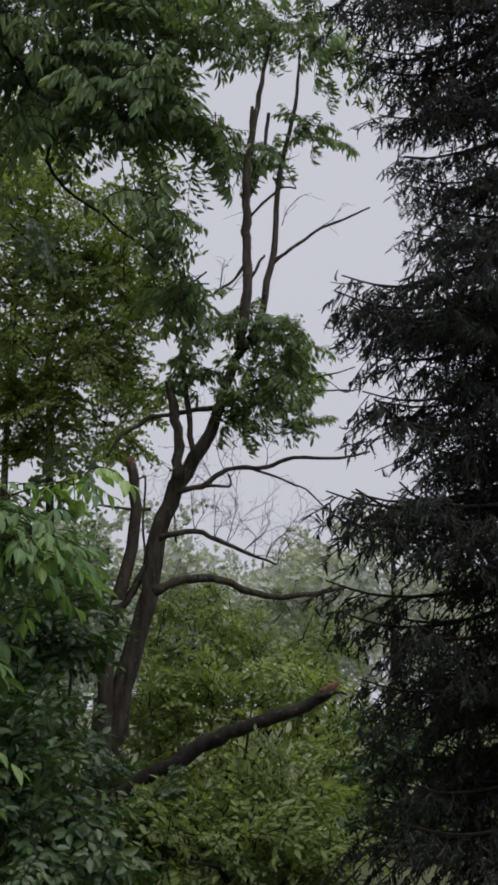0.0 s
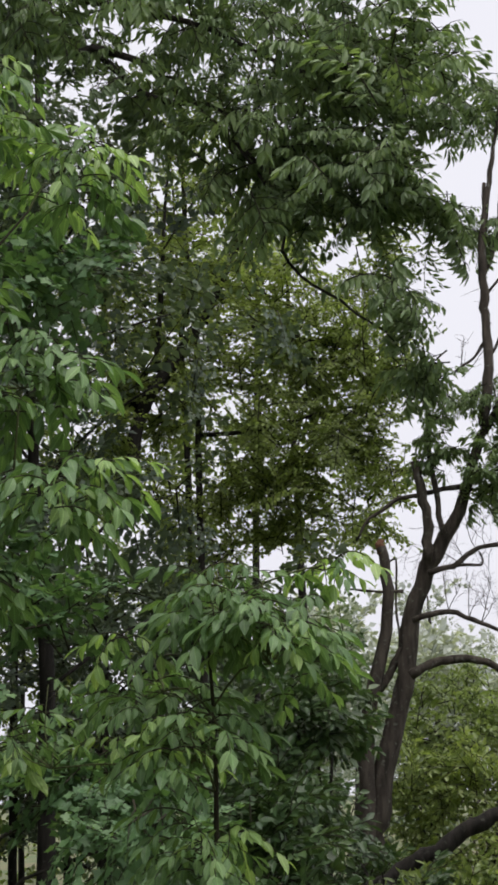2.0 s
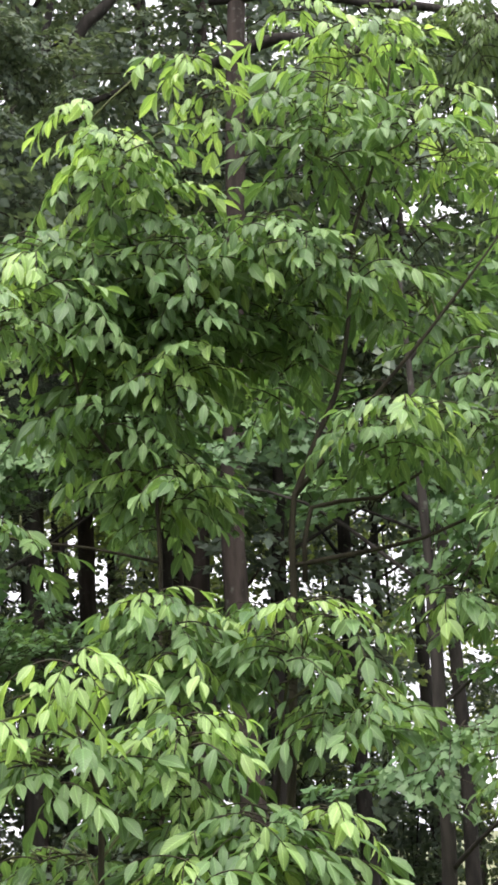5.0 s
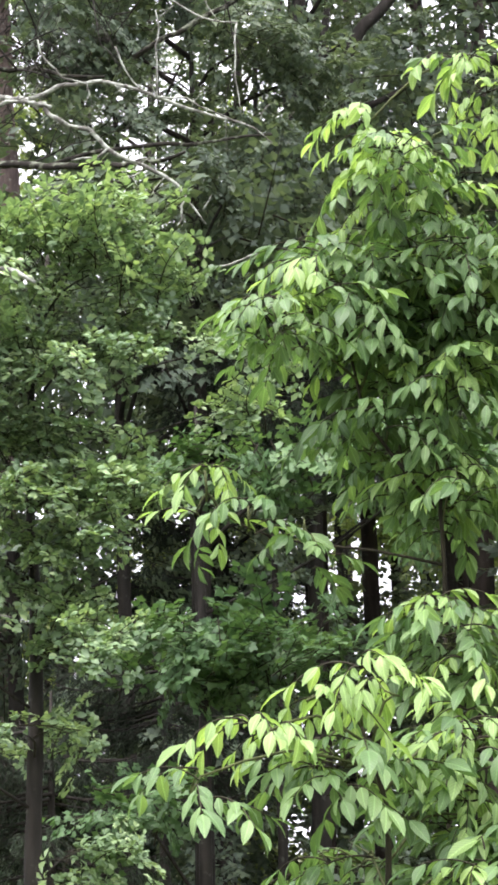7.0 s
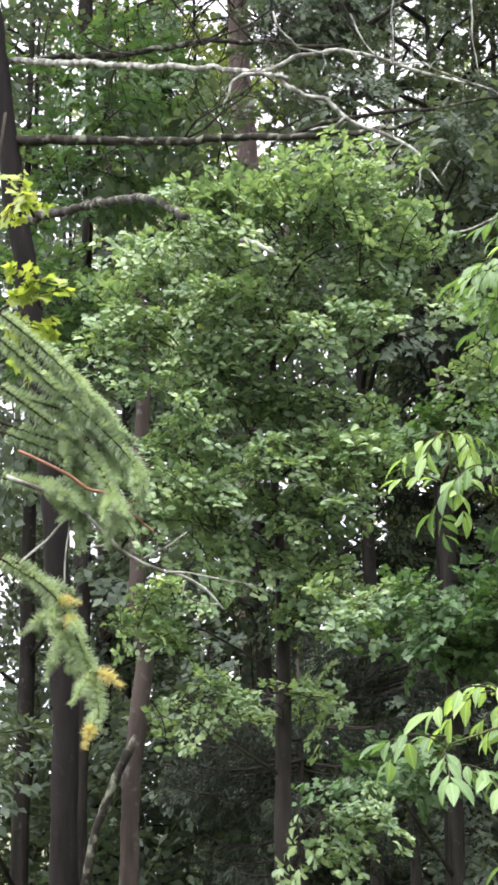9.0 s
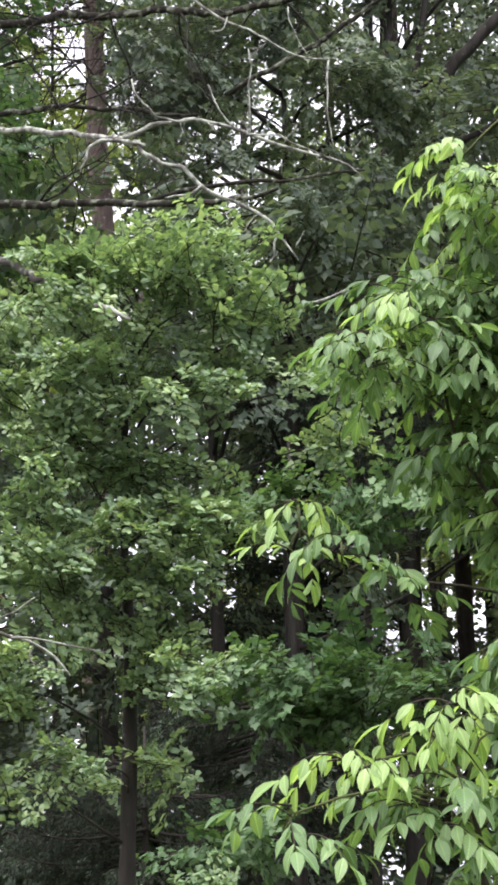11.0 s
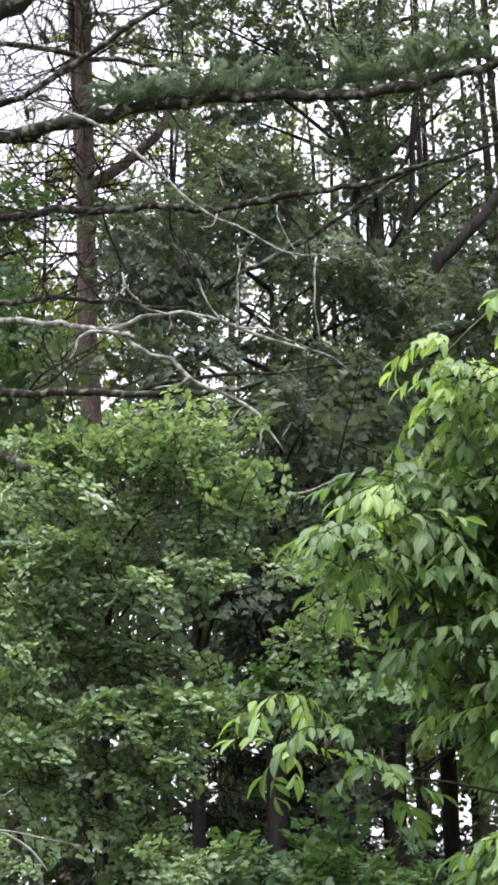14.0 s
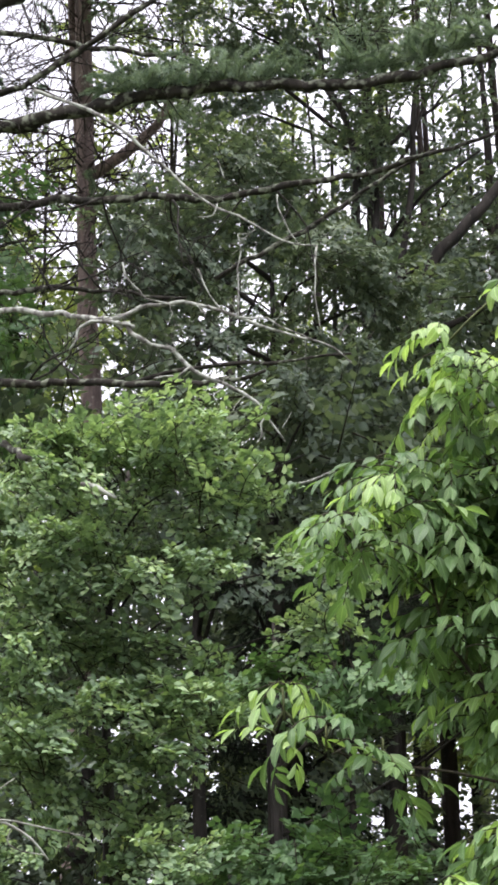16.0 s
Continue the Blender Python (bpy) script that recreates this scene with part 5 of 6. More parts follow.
# ---- the round-leaved shrub ----
def build_shrub():
    g = np.random.default_rng(61)
    x, y, _ = (-5.40, 6.17, 2.74)
    tree = thing("buckthorn_shrub", (x, y, 0), "dense tall shrub with small round glossy green leaves", "shrub")
    line = [(x, y, 0)] + [(-5.44, 6.27, 2.50), (-5.46, 6.25, 3.29), (-5.45, 6.26, 3.98), (-5.39, 6.31, 4.57)]
    stem("trunk", tree, line, [0.05, 0.045, 0.035, 0.02, 0.01], BARK_DARK, "", 0.2)
    for clump, n in (
        (((-4.98, 6.26, 4.54), 0.14, 0.25, 0.12), 14), (((-5.32, 5.98, 4.39), 0.44, 0.35, 0.17), 30), (((-5.05, 6.21, 4.32), 0.28, 0.40, 0.23), 28), (((-4.77, 6.42, 4.20), 0.19, 0.25, 0.10), 12),
        (((-5.45, 5.86, 3.95), 0.39, 0.45, 0.28), 36), (((-4.98, 6.26, 3.96), 0.28, 0.40, 0.18), 18), (((-5.38, 5.92, 3.49), 0.41, 0.45, 0.28), 38), (((-5.08, 6.18, 3.15), 0.28, 0.40, 0.28), 28),
        (((-5.39, 5.92, 2.97), 0.39, 0.40, 0.28), 30), (((-4.71, 6.95, 4.04), 0.24, 0.30, 0.16), 9), (((-4.62, 7.01, 3.78), 0.16, 0.30, 0.11), 5), (((-5.13, 6.14, 2.60), 0.28, 0.40, 0.23), 18), (((-5.29, 6.01, 2.15), 0.28, 0.40, 0.21), 4),
        (((-5.64, 5.67, 4.37), 0.26, 0.40, 0.23), 16), (((-5.68, 5.63, 3.86), 0.34, 0.40, 0.26), 22), (((-5.64, 5.67, 3.18), 0.28, 0.40, 0.31), 18), (((-5.73, 5.59, 2.53), 0.28, 0.40, 0.28), 11), (((-4.98, 6.00, 1.64), 0.28, 0.30, 0.18), 3),
        (((-5.58, 5.73, 2.09), 0.23, 0.30, 0.13), 8)):
        limb_to(tree, line, clump[0], 0.008, g, BARK_DARK)
        to_lawn = -unit([clump[0][0], clump[0][1], 0])
        for spot, w in zip(*in_clump(*clump, max(2, round(n / 3.7)), g, 0.35)):
            for p in in_clump(spot, 0.17, 0.15, 0.06, 6, g, 0.1)[0]:
                along = unit(w * 0.5 + to_lawn * 0.6 + g.normal(0, 0.45, 3) + np.array([0, 0, 0.1]))
                k = g.uniform(0.7, 1.2)
                part("leafy_branch", SHRUB[g.integers(7)], tree, "", facing(p - along * 0.16 * k, along, g, k, 0.25))


build_shrub()


HEMLOCK = [spruce_branch_mesh("hemlock_branch", 640 + i, 0.5, 0.22, 0.03, PINE_NEEDLE, 0.035, True, 0.005) for i in range(4)]
for me in HEMLOCK:
    me["reach"] = 0.5


def brush_mesh(seed):
    g = np.random.default_rng(seed)
    q = np.array([(0, 0, 0), (0.1, 0.01, 0.03), (0.19, g.normal(0, 0.03), 0.02), (0.26, g.normal(0, 0.05), -0.05)])
    return two_part_mesh("needle_shoot", tube_data(q, [0.004, 0.002], 0.08, 4, 0.0, g), brush_data(q, 0.045, 0.0006, g, 0.8, 0.05), BARK_DARK, PINE_NEEDLE)


BRUSH = [brush_mesh(680 + i) for i in range(5)]


# ---- pine trunk with dead boughs ----
def build_pine():
    g = np.random.default_rng(71)
    x, y, _ = (-14.79, 16.28, 12.38)
    tree = thing("pine_tree", (x, y, 0), "tall straight pine trunk with many thin dead boughs", "tree")
    line = [(x, y, 0)] + [(-14.69, 16.38, 9.07), (-14.76, 16.31, 11.52), (-14.84, 16.24, 14.16), (-14.93, 16.16, 17.01), (-15.02, 16.08, 20.10)]
    stem("trunk", tree, line, [0.17, 0.155, 0.15, 0.14, 0.125, 0.1], BARK_PINE, "", 0.5, 12, 0.04)
    for k in range(165):
        twigs = []
        u = g.uniform(0.25, 1)
        p = np.array(line[1]) + (np.array(line[5]) - np.array(line[1])) * u
        a = g.uniform(0, 2 * math.pi)
        bare_twigs(p, (math.cos(a), math.sin(a), g.uniform(-0.25, 0.2)), g.uniform(1.2, 3.0), 0.015, 2, g, twigs, 0.03)
        v, f = joined(twigs)
        part("dead_bough", make_mesh("dead_bough", v, f, [BARK_BROWN]), tree, "thin grey leafless bough")
    for k in range(90):
        p = np.array(line[2]) + (np.array(line[5]) - np.array(line[2])) * g.uniform(0, 1.1)
        a = g.uniform(0, 2 * math.pi)
        out = np.array([math.cos(a), math.sin(a), g.uniform(-0.3, 0.2)])
        part("needle_shoot", BRUSH[g.integers(5)], tree, "", facing(p + out * g.uniform(0.8, 2.6), out + g.normal(0, 0.4, 3), g, g.uniform(1.3, 2.2), 0.4))
    stem("limb", tree, [(-14.74, 16.33, 13.75), (-14.43, 16.27, 13.78), (-13.91, 16.40, 14.07), (-13.47, 16.43, 14.48), (-13.13, 16.39, 15.25)], [0.09, 0.08, 0.07, 0.06, 0.03], BARK_PINE, "", 0.3, 8)
    stem("second_trunk", tree, [(-14.87, 16.35, 13.13), (-14.97, 16.26, 14.21), (-15.04, 16.19, 15.32), (-15.13, 16.11, 17.07), (-15.24, 16.01, 20.16)], [0.06, 0.06, 0.055, 0.05, 0.03], BARK_PINE, "", 0.4, 9, 0.05)


build_pine()

# ---- old tree whose long boughs reach across ----
def build_old_tree():
    g = np.random.default_rng(81)
    base = (-8.57, 7.67, 1.50)
    tree = thing("old_hemlock_tree", (base[0], base[1], 0), "old hemlock with long level boughs, some dead and grey with lichen", "tree")
    line = [(base[0], base[1], 0)] + [(-8.54, 7.70, 1.88), (-8.57, 7.67, 2.93), (-8.62, 7.61, 3.87), (-8.82, 7.38, 6.04), (-8.97, 7.20, 7.71), (-9.10, 7.03, 9.48)]
    stem("trunk", tree, line, [0.1, 0.09, 0.085, 0.08, 0.075, 0.07, 0.05], BARK_SHADED, "", 0.2, 10, 0.1)
    for points, radii in (
        ([(-8.90, 7.28, 7.87), (-8.46, 7.62, 8.06), (-8.05, 7.90, 8.17), (-7.69, 8.10, 8.26), (-7.25, 8.34, 8.33), (-6.61, 8.72, 8.41), (-5.95, 9.05, 8.32), (-5.49, 9.21, 8.29), (-4.81, 9.46, 8.35), (-4.30, 9.58, 8.38)], (0.06, 0.055, 0.052, 0.05, 0.045, 0.04, 0.036, 0.03, 0.02)),
        ([(-8.88, 7.30, 7.46), (-8.15, 8.03, 7.60), (-7.70, 8.38, 7.68), (-7.22, 8.71, 7.68), (-6.80, 8.96, 7.67), (-6.37, 9.20, 7.73), (-5.92, 9.42, 7.76), (-5.47, 9.61, 7.85), (-5.01, 9.79, 7.96)], (0.045, 0.035, 0.03, 0.028, 0.025, 0.022, 0.018, 0.012)),
        ([(-8.80, 7.40, 6.25), (-7.93, 7.90, 6.15), (-7.37, 8.03, 6.04), (-6.84, 8.10, 5.93), (-6.34, 8.12, 5.82), (-5.85, 8.11, 5.78)], (0.04, 0.03, 0.026, 0.02, 0.01)),
        ([(-7.57, 8.66, 6.29), (-7.07, 8.86, 6.35), (-6.50, 9.08, 6.34), (-5.95, 9.25, 6.31)], (0.018, 0.014, 0.008)),
        ([(-8.92, 7.26, 8.24), (-8.39, 7.64, 8.32), (-7.89, 7.94, 8.50), (-7.53, 8.09, 8.70), (-7.22, 8.16, 8.86), (-6.82, 8.31, 9.09), (-6.47, 8.40, 9.26)], (0.04, 0.03, 0.024, 0.02, 0.012)),
        ([(-7.41, 8.13, 8.71), (-7.13, 8.38, 8.70), (-6.88, 8.59, 8.63), (-6.58, 8.81, 8.47)], (0.02, 0.014, 0.008)),
        ([(-8.95, 7.22, 9.00), (-8.24, 8.02, 9.10), (-7.93, 8.32, 9.08), (-7.74, 8.50, 9.04)], (0.03, 0.024, 0.02)),
        ([(-7.32, 9.51, 7.36), (-7.01, 9.74, 7.60), (-6.69, 9.96, 7.83), (-6.36, 10.18, 8.11), (-5.86, 10.47, 8.47)], (0.02, 0.02, 0.018, 0.01)),
        ([(-6.95, 6.47, 7.93), (-6.77, 6.67, 8.15), (-6.59, 6.84, 8.37)], (0.075, 0.07, 0.065)),
        ([(-9.08, 7.84, 7.09), (-8.43, 8.36, 7.12), (-7.99, 8.61, 7.14), (-7.51, 8.88, 7.03), (-7.18, 8.99, 6.98)], (0.025, 0.02, 0.01)),
    ):
        stem("bough", tree, points, radii, BARK_MOSS, "dark bough with patches of lichen", 0.08, 9, 0.22, 0.01)
    stem("bough", tree, [(-8.36, 7.15, 5.5), (-7.5, 6.71, 5.23), (-6.66, 6.3, 4.97), (-5.83, 5.78, 4.62), (-5.19, 5.38, 4.27)], [0.03, 0.026, 0.024, 0.02, 0.014], BARK_MOSS, "dark bough with patches of lichen", 0.06, 8, 0.2, 0.008)
    stem("bough", tree, [(-5.02, 5.54, 4.16), (-4.94, 5.56, 4.13), (-4.85, 5.58, 4.07)], [0.013, 0.013, 0.008], BARK_LICHEN, "lichened end of a bough", 0.05, 7, 0.2)
    for points, radii in (
        ([(-8.83, 7.37, 6.84), (-8.07, 7.47, 6.61), (-7.45, 7.39, 6.37), (-6.80, 7.33, 6.13), (-6.26, 7.15, 5.87), (-5.85, 6.84, 5.62)], (0.026, 0.022, 0.018, 0.016)),
        ([(-5.87, 6.82, 5.65), (-5.83, 6.85, 5.55), (-5.69, 6.98, 5.49), (-5.58, 7.06, 5.36), (-5.44, 7.17, 5.28), (-5.30, 7.27, 5.18), (-5.26, 7.30, 5.09), (-5.18, 7.36, 4.94)], (0.014, 0.014, 0.012, 0.011, 0.008, 0.004)),
        ([(-5.26, 7.30, 5.09), (-5.29, 7.28, 4.99), (-5.31, 7.27, 4.93)], (0.007, 0.004)),
        ([(-5.85, 6.84, 5.62), (-6.02, 6.69, 5.64), (-6.07, 6.64, 5.59), (-6.11, 6.61, 5.47)], (0.012, 0.01, 0.006)),
        ([(-6.00, 6.84, 5.71), (-5.87, 6.94, 5.78), (-5.74, 7.03, 5.79), (-5.60, 7.12, 5.79), (-5.41, 7.24, 5.70), (-5.20, 7.38, 5.61), (-5.04, 7.48, 5.54), (-4.87, 7.57, 5.40)], (0.014, 0.012, 0.011, 0.01, 0.007, 0.004)),
        ([(-5.40, 7.20, 5.69), (-5.26, 7.30, 5.67), (-5.03, 7.46, 5.53)], (0.006, 0.004)),
        ([(-5.60, 7.04, 5.38), (-5.66, 7.00, 5.33), (-5.76, 6.92, 5.31)], (0.009, 0.005)),
        ([(-5.44, 7.17, 5.29), (-5.48, 7.14, 5.23), (-5.56, 7.07, 5.19)], (0.006, 0.003)),
        ([(-6.51, 6.65, 7.30), (-6.30, 6.78, 7.20), (-6.04, 6.96, 6.99), (-5.87, 7.05, 6.78), (-5.66, 7.16, 6.54), (-5.44, 7.28, 6.36), (-5.20, 7.40, 6.18), (-5.02, 7.47, 6.13)], (0.012, 0.011, 0.009, 0.008, 0.006, 0.004)),
        ([(-5.02, 7.47, 6.13), (-5.03, 7.46, 5.81), (-5.01, 7.48, 5.57)], (0.006, 0.003)),
        ([(-5.39, 7.21, 5.68), (-5.38, 7.21, 5.88), (-5.39, 7.21, 6.21)], (0.006, 0.003)),
        ([(-5.48, 7.14, 6.41), (-5.50, 7.12, 6.33), (-5.57, 7.07, 6.32)], (0.005, 0.003)),
        ([(-5.45, 7.16, 6.57), (-5.48, 7.14, 6.69)], (0.004, 0.002)),
        ([(-5.57, 7.07, 5.99), (-5.53, 7.10, 5.85), (-5.44, 7.17, 5.71)], (0.006, 0.004)),
        ([(-5.90, 6.80, 6.02), (-5.87, 6.82, 5.89), (-5.79, 6.89, 5.81), (-5.69, 6.97, 5.76)], (0.005, 0.006)),
        ([(-5.20, 7.34, 6.46), (-5.18, 7.36, 6.31), (-5.11, 7.41, 6.15)], (0.004, 0.003)),
        ([(-4.92, 7.53, 5.53), (-4.88, 7.56, 5.63)], (0.004, 0.002)),
        ([(-5.19, 7.35, 5.02), (-5.15, 7.38, 5.11)], (0.004, 0.002)),
        ([(-5.19, 7.35, 4.65), (-4.90, 7.19, 4.61), (-4.60, 7.03, 4.55)], (0.008, 0.005)),
    ):
        stem("dead_branch", tree, points, radii, BARK_LICHEN, "bare pale grey branch", 0.05, 6, 0.14, 0.006)
    for p in [(-5.81, 6.87, 5.53), (-5.64, 7.02, 5.45), (-5.49, 7.13, 5.31), (-5.36, 7.23, 5.21), (-5.69, 6.97, 5.76), (-5.57, 7.07, 5.76), (-5.39, 7.21, 5.68), (-5.23, 7.32, 5.62), (-5.08, 7.43, 5.55), (-5.98, 6.73, 5.66), (-5.58, 7.06, 6.47), (-5.31, 7.27, 6.24)]:
        twigs = []
        bare_twigs(p, (g.normal(0, 0.5), g.normal(0, 0.4), g.normal(0, 0.6)), 0.16, 0.0035, 1, g, twigs)
        v, f = joined(twigs)
        part("bare_twig", make_mesh("bare_twig", v, f, [BARK_LICHEN]), tree, "fine pale leafless twig")
    for p in [(-8.16, 7.82, 7.56), (-7.88, 8.10, 7.59), (-7.52, 8.43, 7.66), (-7.15, 8.75, 7.68), (-6.56, 9.20, 7.77), (-7.58, 8.38, 6.20), (-7.87, 8.11, 6.20), (-7.77, 8.20, 6.90), (-7.51, 8.44, 6.92), (-7.92, 8.06, 8.99), (-7.85, 8.13, 8.70), (-8.23, 7.74, 7.98), (-8.11, 7.87, 6.83), (-8.01, 7.97, 8.25)]:
        for _ in range(2):
            twigs = []
            bare_twigs(p, (g.normal(0, 0.8), g.normal(0, 0.4), g.normal(0.1, 0.35)), 0.8, 0.009, 2, g, twigs)
            v, f = joined(twigs)
            part("bare_twig", make_mesh("bare_twig", v, f, [BARK_DARK]), tree, "fine dark leafless twig")
    # Unseen crown added over the boughs to shade the ground layer.
    shade_treetop(tree, line[-1], 9.3, 14.6, g, BARK_MOSS, 2.4)
    spots = np.array([(-7.34, 8.19, 8.35), (-6.93, 8.47, 8.39), (-6.58, 8.67, 8.43), (-6.22, 8.87, 8.40), (-5.85, 9.04, 8.37), (-5.48, 9.21, 8.39), (-5.10, 9.36, 8.44), (-4.72, 9.49, 8.51)])
    for k in range(150):
        u = g.uniform(0, len(spots) - 1.001)
        i = int(u)
        p = spots[i] + (spots[i + 1] - spots[i]) * (u - i)
        way = np.array([g.normal(0, 0.8), g.normal(0, 0.5), g.uniform(0.1, 0.8)])
        part("needle_shoot", BRUSH[g.integers(5)], tree, "", facing(p, way, g, g.uniform(0.6, 1.2), 0.4))
    for clump, n in ((((-7.03, 8.46, 8.41), 0.35, 0.30, 0.14), 10), (((-5.83, 9.33, 8.85), 0.32, 0.30, 0.14), 12), (((-5.33, 9.62, 8.86), 0.32, 0.30, 0.14), 12)):
        leafy_clump(tree, HEMLOCK, clump, n, g, (0.5, 0.9), 0.0, 0.2, "needle_spray")


# ---- maples of the wood's edge ----
def shade_treetop(tree, at, low, high, gen, bark, wide=2.2):
    """An unseen tree top, added to shade the woods: its leader and a spreading crown."""
    x, y = at[0], at[1]
    stem("leader", tree, [(x, y, low), (x + 0.1, y, (low + high) / 2), (x, y + 0.1, high + 2)], [0.06, 0.05, 0.015], bark, "", 0.6, 8, 0.05)
    eggs = [((np.array([x + gen.normal(0, 0.9), y + gen.normal(0, 0.9), high + gen.uniform(0, 2.5)]), wide, wide, 0.7), 13) for _ in range(5)]
    leafy_crown(tree, HIGH, eggs, gen, (0.8, 1.2), 0.1, label="leafy top added out of view to shade the woods")



build_old_tree()


def edge_maple(label, at, height, radius, clumps, seed, meshes=None, limbs=(), size=(0.7, 1.1), top=0):
    g = np.random.default_rng(seed)
    tree = thing("maple_tree", (at[0], at[1], 0), label, "tree", "maples at the edge of the woods")
    line = [(at[0], at[1], 0), (at[0] + 0.05, at[1], height * 0.5), (at[0] - 0.05, at[1] + 0.1, height)]
    stem("trunk", tree, line, [radius, radius * 0.8, radius * 0.2], BARK_DARK, "", 0.3, 9, 0.05)
    for points, r in limbs:
        stem("limb", tree, points, r, BARK_DARK, "", 0.2, 7, 0.1, 0.015)
    for c, n in clumps:
        limb_to(tree, line, c[0], radius * 0.3, g, BARK_DARK)
        leafy_clump(tree, meshes or MAPLE, c, n, g, size, 0.0, 0.1)
    # The crown at this height is out of view and added for shade.
    if top:
        shade_treetop(tree, at, height * 0.9, top, g, BARK_DARK)


edge_maple("maple with flat layers of dark green leaves", (-7.86, 10.97, 6.20), 8.5, 0.08, [
    (((-8.11, 10.16, 8.10), 0.55, 0.80, 0.29), 26), (((-8.08, 10.81, 9.17), 0.61, 0.80, 0.39), 26), (((-7.25, 10.79, 7.88), 0.55, 0.80, 0.25), 24), (((-6.96, 10.98, 7.02), 0.46, 0.80, 0.25), 20),
    (((-8.00, 10.25, 7.28), 0.50, 0.80, 0.25), 18), (((-7.05, 11.51, 7.89), 0.48, 0.80, 0.30), 20), (((-7.03, 10.34, 6.54), 0.32, 0.60, 0.20), 10), (((-8.73, 10.30, 8.61), 0.35, 0.60, 0.26), 14), (((-7.88, 10.96, 8.67), 0.52, 0.60, 0.30), 20), (((-8.54, 10.46, 7.92), 0.52, 0.60, 0.26), 18)], 91, MAPLE_FINE, size=(0.7, 1.1))
edge_maple("young maple with broad leaves low in the shade", (-6.71, 9.34, 3.39), 4.6, 0.05, [
    (((-6.18, 9.10, 4.02), 0.46, 0.60, 0.12), 14), (((-5.77, 9.37, 4.0), 0.39, 0.60, 0.12), 12), (((-6.65, 9.01, 4.02), 0.29, 0.60, 0.12), 9), (((-6.20, 9.09, 2.9), 0.64, 0.60, 0.18), 28),
    (((-6.47, 8.89, 2.72), 0.39, 0.60, 0.21), 18), (((-6.40, 8.32, 1.85), 0.41, 0.60, 0.27), 16), (((-5.58, 10.06, 4.2), 0.45, 0.60, 0.18), 13), (((-5.92, 9.27, 2.74), 0.50, 0.60, 0.25), 20), (((-5.32, 10.20, 4.1), 0.41, 0.60, 0.2), 8)], 92, size=(0.55, 0.9))
edge_maple("slim maple with light green upper leaves", (-8.18, 13.16, 9.19), 12, 0.09, [
    (((-8.32, 12.48, 11.74), 0.68, 1.00, 0.39), 22), (((-7.46, 13.01, 11.55), 0.63, 1.00, 0.48), 11), (((-7.73, 12.85, 10.60), 0.53, 0.80, 0.29), 15), (((-7.53, 14.12, 12.45), 0.62, 1.00, 0.52), 3), (((-7.92, 12.74, 12.67), 0.97, 1.00, 0.34), 13), (((-7.36, 13.07, 9.03), 0.53, 0.80, 0.44), 11), (((-9.16, 11.88, 11.76), 0.63, 0.90, 0.44), 16), (((-8.17, 12.58, 9.99), 0.58, 0.80, 0.44), 18), (((-8.99, 12.63, 11.68), 0.75, 0.80, 0.40), 12), (((-6.99, 13.27, 10.09), 0.44, 0.80, 0.58), 3), (((-10.05, 11.80, 11.80), 0.55, 0.80, 0.45), 7), (((-9.28, 12.42, 11.01), 0.70, 0.80, 0.35), 16), (((-7.34, 13.65, 11.10), 0.50, 0.80, 0.35), 4)], 93, MAPLE_FINE, [
    ([(-7.93, 12.73, 7.45), (-8.02, 12.68, 8.60), (-8.03, 12.67, 9.43), (-8.08, 12.64, 10.43), (-8.27, 12.52, 10.95), (-8.46, 12.39, 12.15), (-8.53, 12.34, 12.70)], (0.05, 0.045, 0.04, 0.03, 0.02, 0.012)), ([(-7.81, 12.80, 7.78), (-7.63, 12.91, 9.41), (-7.51, 12.98, 10.77), (-7.36, 13.07, 11.67), (-7.28, 13.11, 12.47)], (0.045, 0.035, 0.025, 0.012)),
    ([(-7.98, 12.70, 8.13), (-7.89, 12.76, 9.85), (-7.96, 12.71, 10.80), (-8.18, 12.57, 11.73), (-8.26, 12.52, 12.55)], (0.035, 0.03, 0.02, 0.01)), ([(-7.35, 12.50, 7.90), (-7.17, 12.60, 8.67), (-7.03, 12.68, 8.88), (-6.78, 12.81, 9.22), (-6.59, 12.92, 9.48), (-6.23, 13.09, 10.05)], (0.06, 0.06, 0.055, 0.05, 0.03)),
    ([(-7.39, 12.82, 8.13), (-7.02, 13.03, 8.28), (-6.73, 13.18, 8.65)], (0.04, 0.03, 0.02)), ([(-8.40, 12.43, 8.15), (-8.36, 12.45, 9.15), (-8.38, 12.44, 10.19), (-8.43, 12.41, 10.83)], (0.025, 0.02, 0.01)), ([(-7.71, 12.87, 9.97), (-7.50, 12.99, 10.45), (-7.34, 13.08, 10.88)], (0.02, 0.01))], (0.7, 1.1))
edge_maple("maple at the dim edge behind the shrub", (-10.34, 9.44, 7.03), 9, 0.08, [
    (((-9.48, 8.89, 7.31), 0.50, 0.80, 0.34), 20), (((-9.60, 8.77, 6.55), 0.42, 0.80, 0.34), 18), (((-9.76, 8.59, 5.44), 0.50, 0.80, 0.50), 22), (((-9.79, 10.01, 8.65), 0.41, 0.80, 0.27), 10), (((-9.79, 10.01, 7.62), 0.41, 0.80, 0.27), 16)], 94, top=17.0)


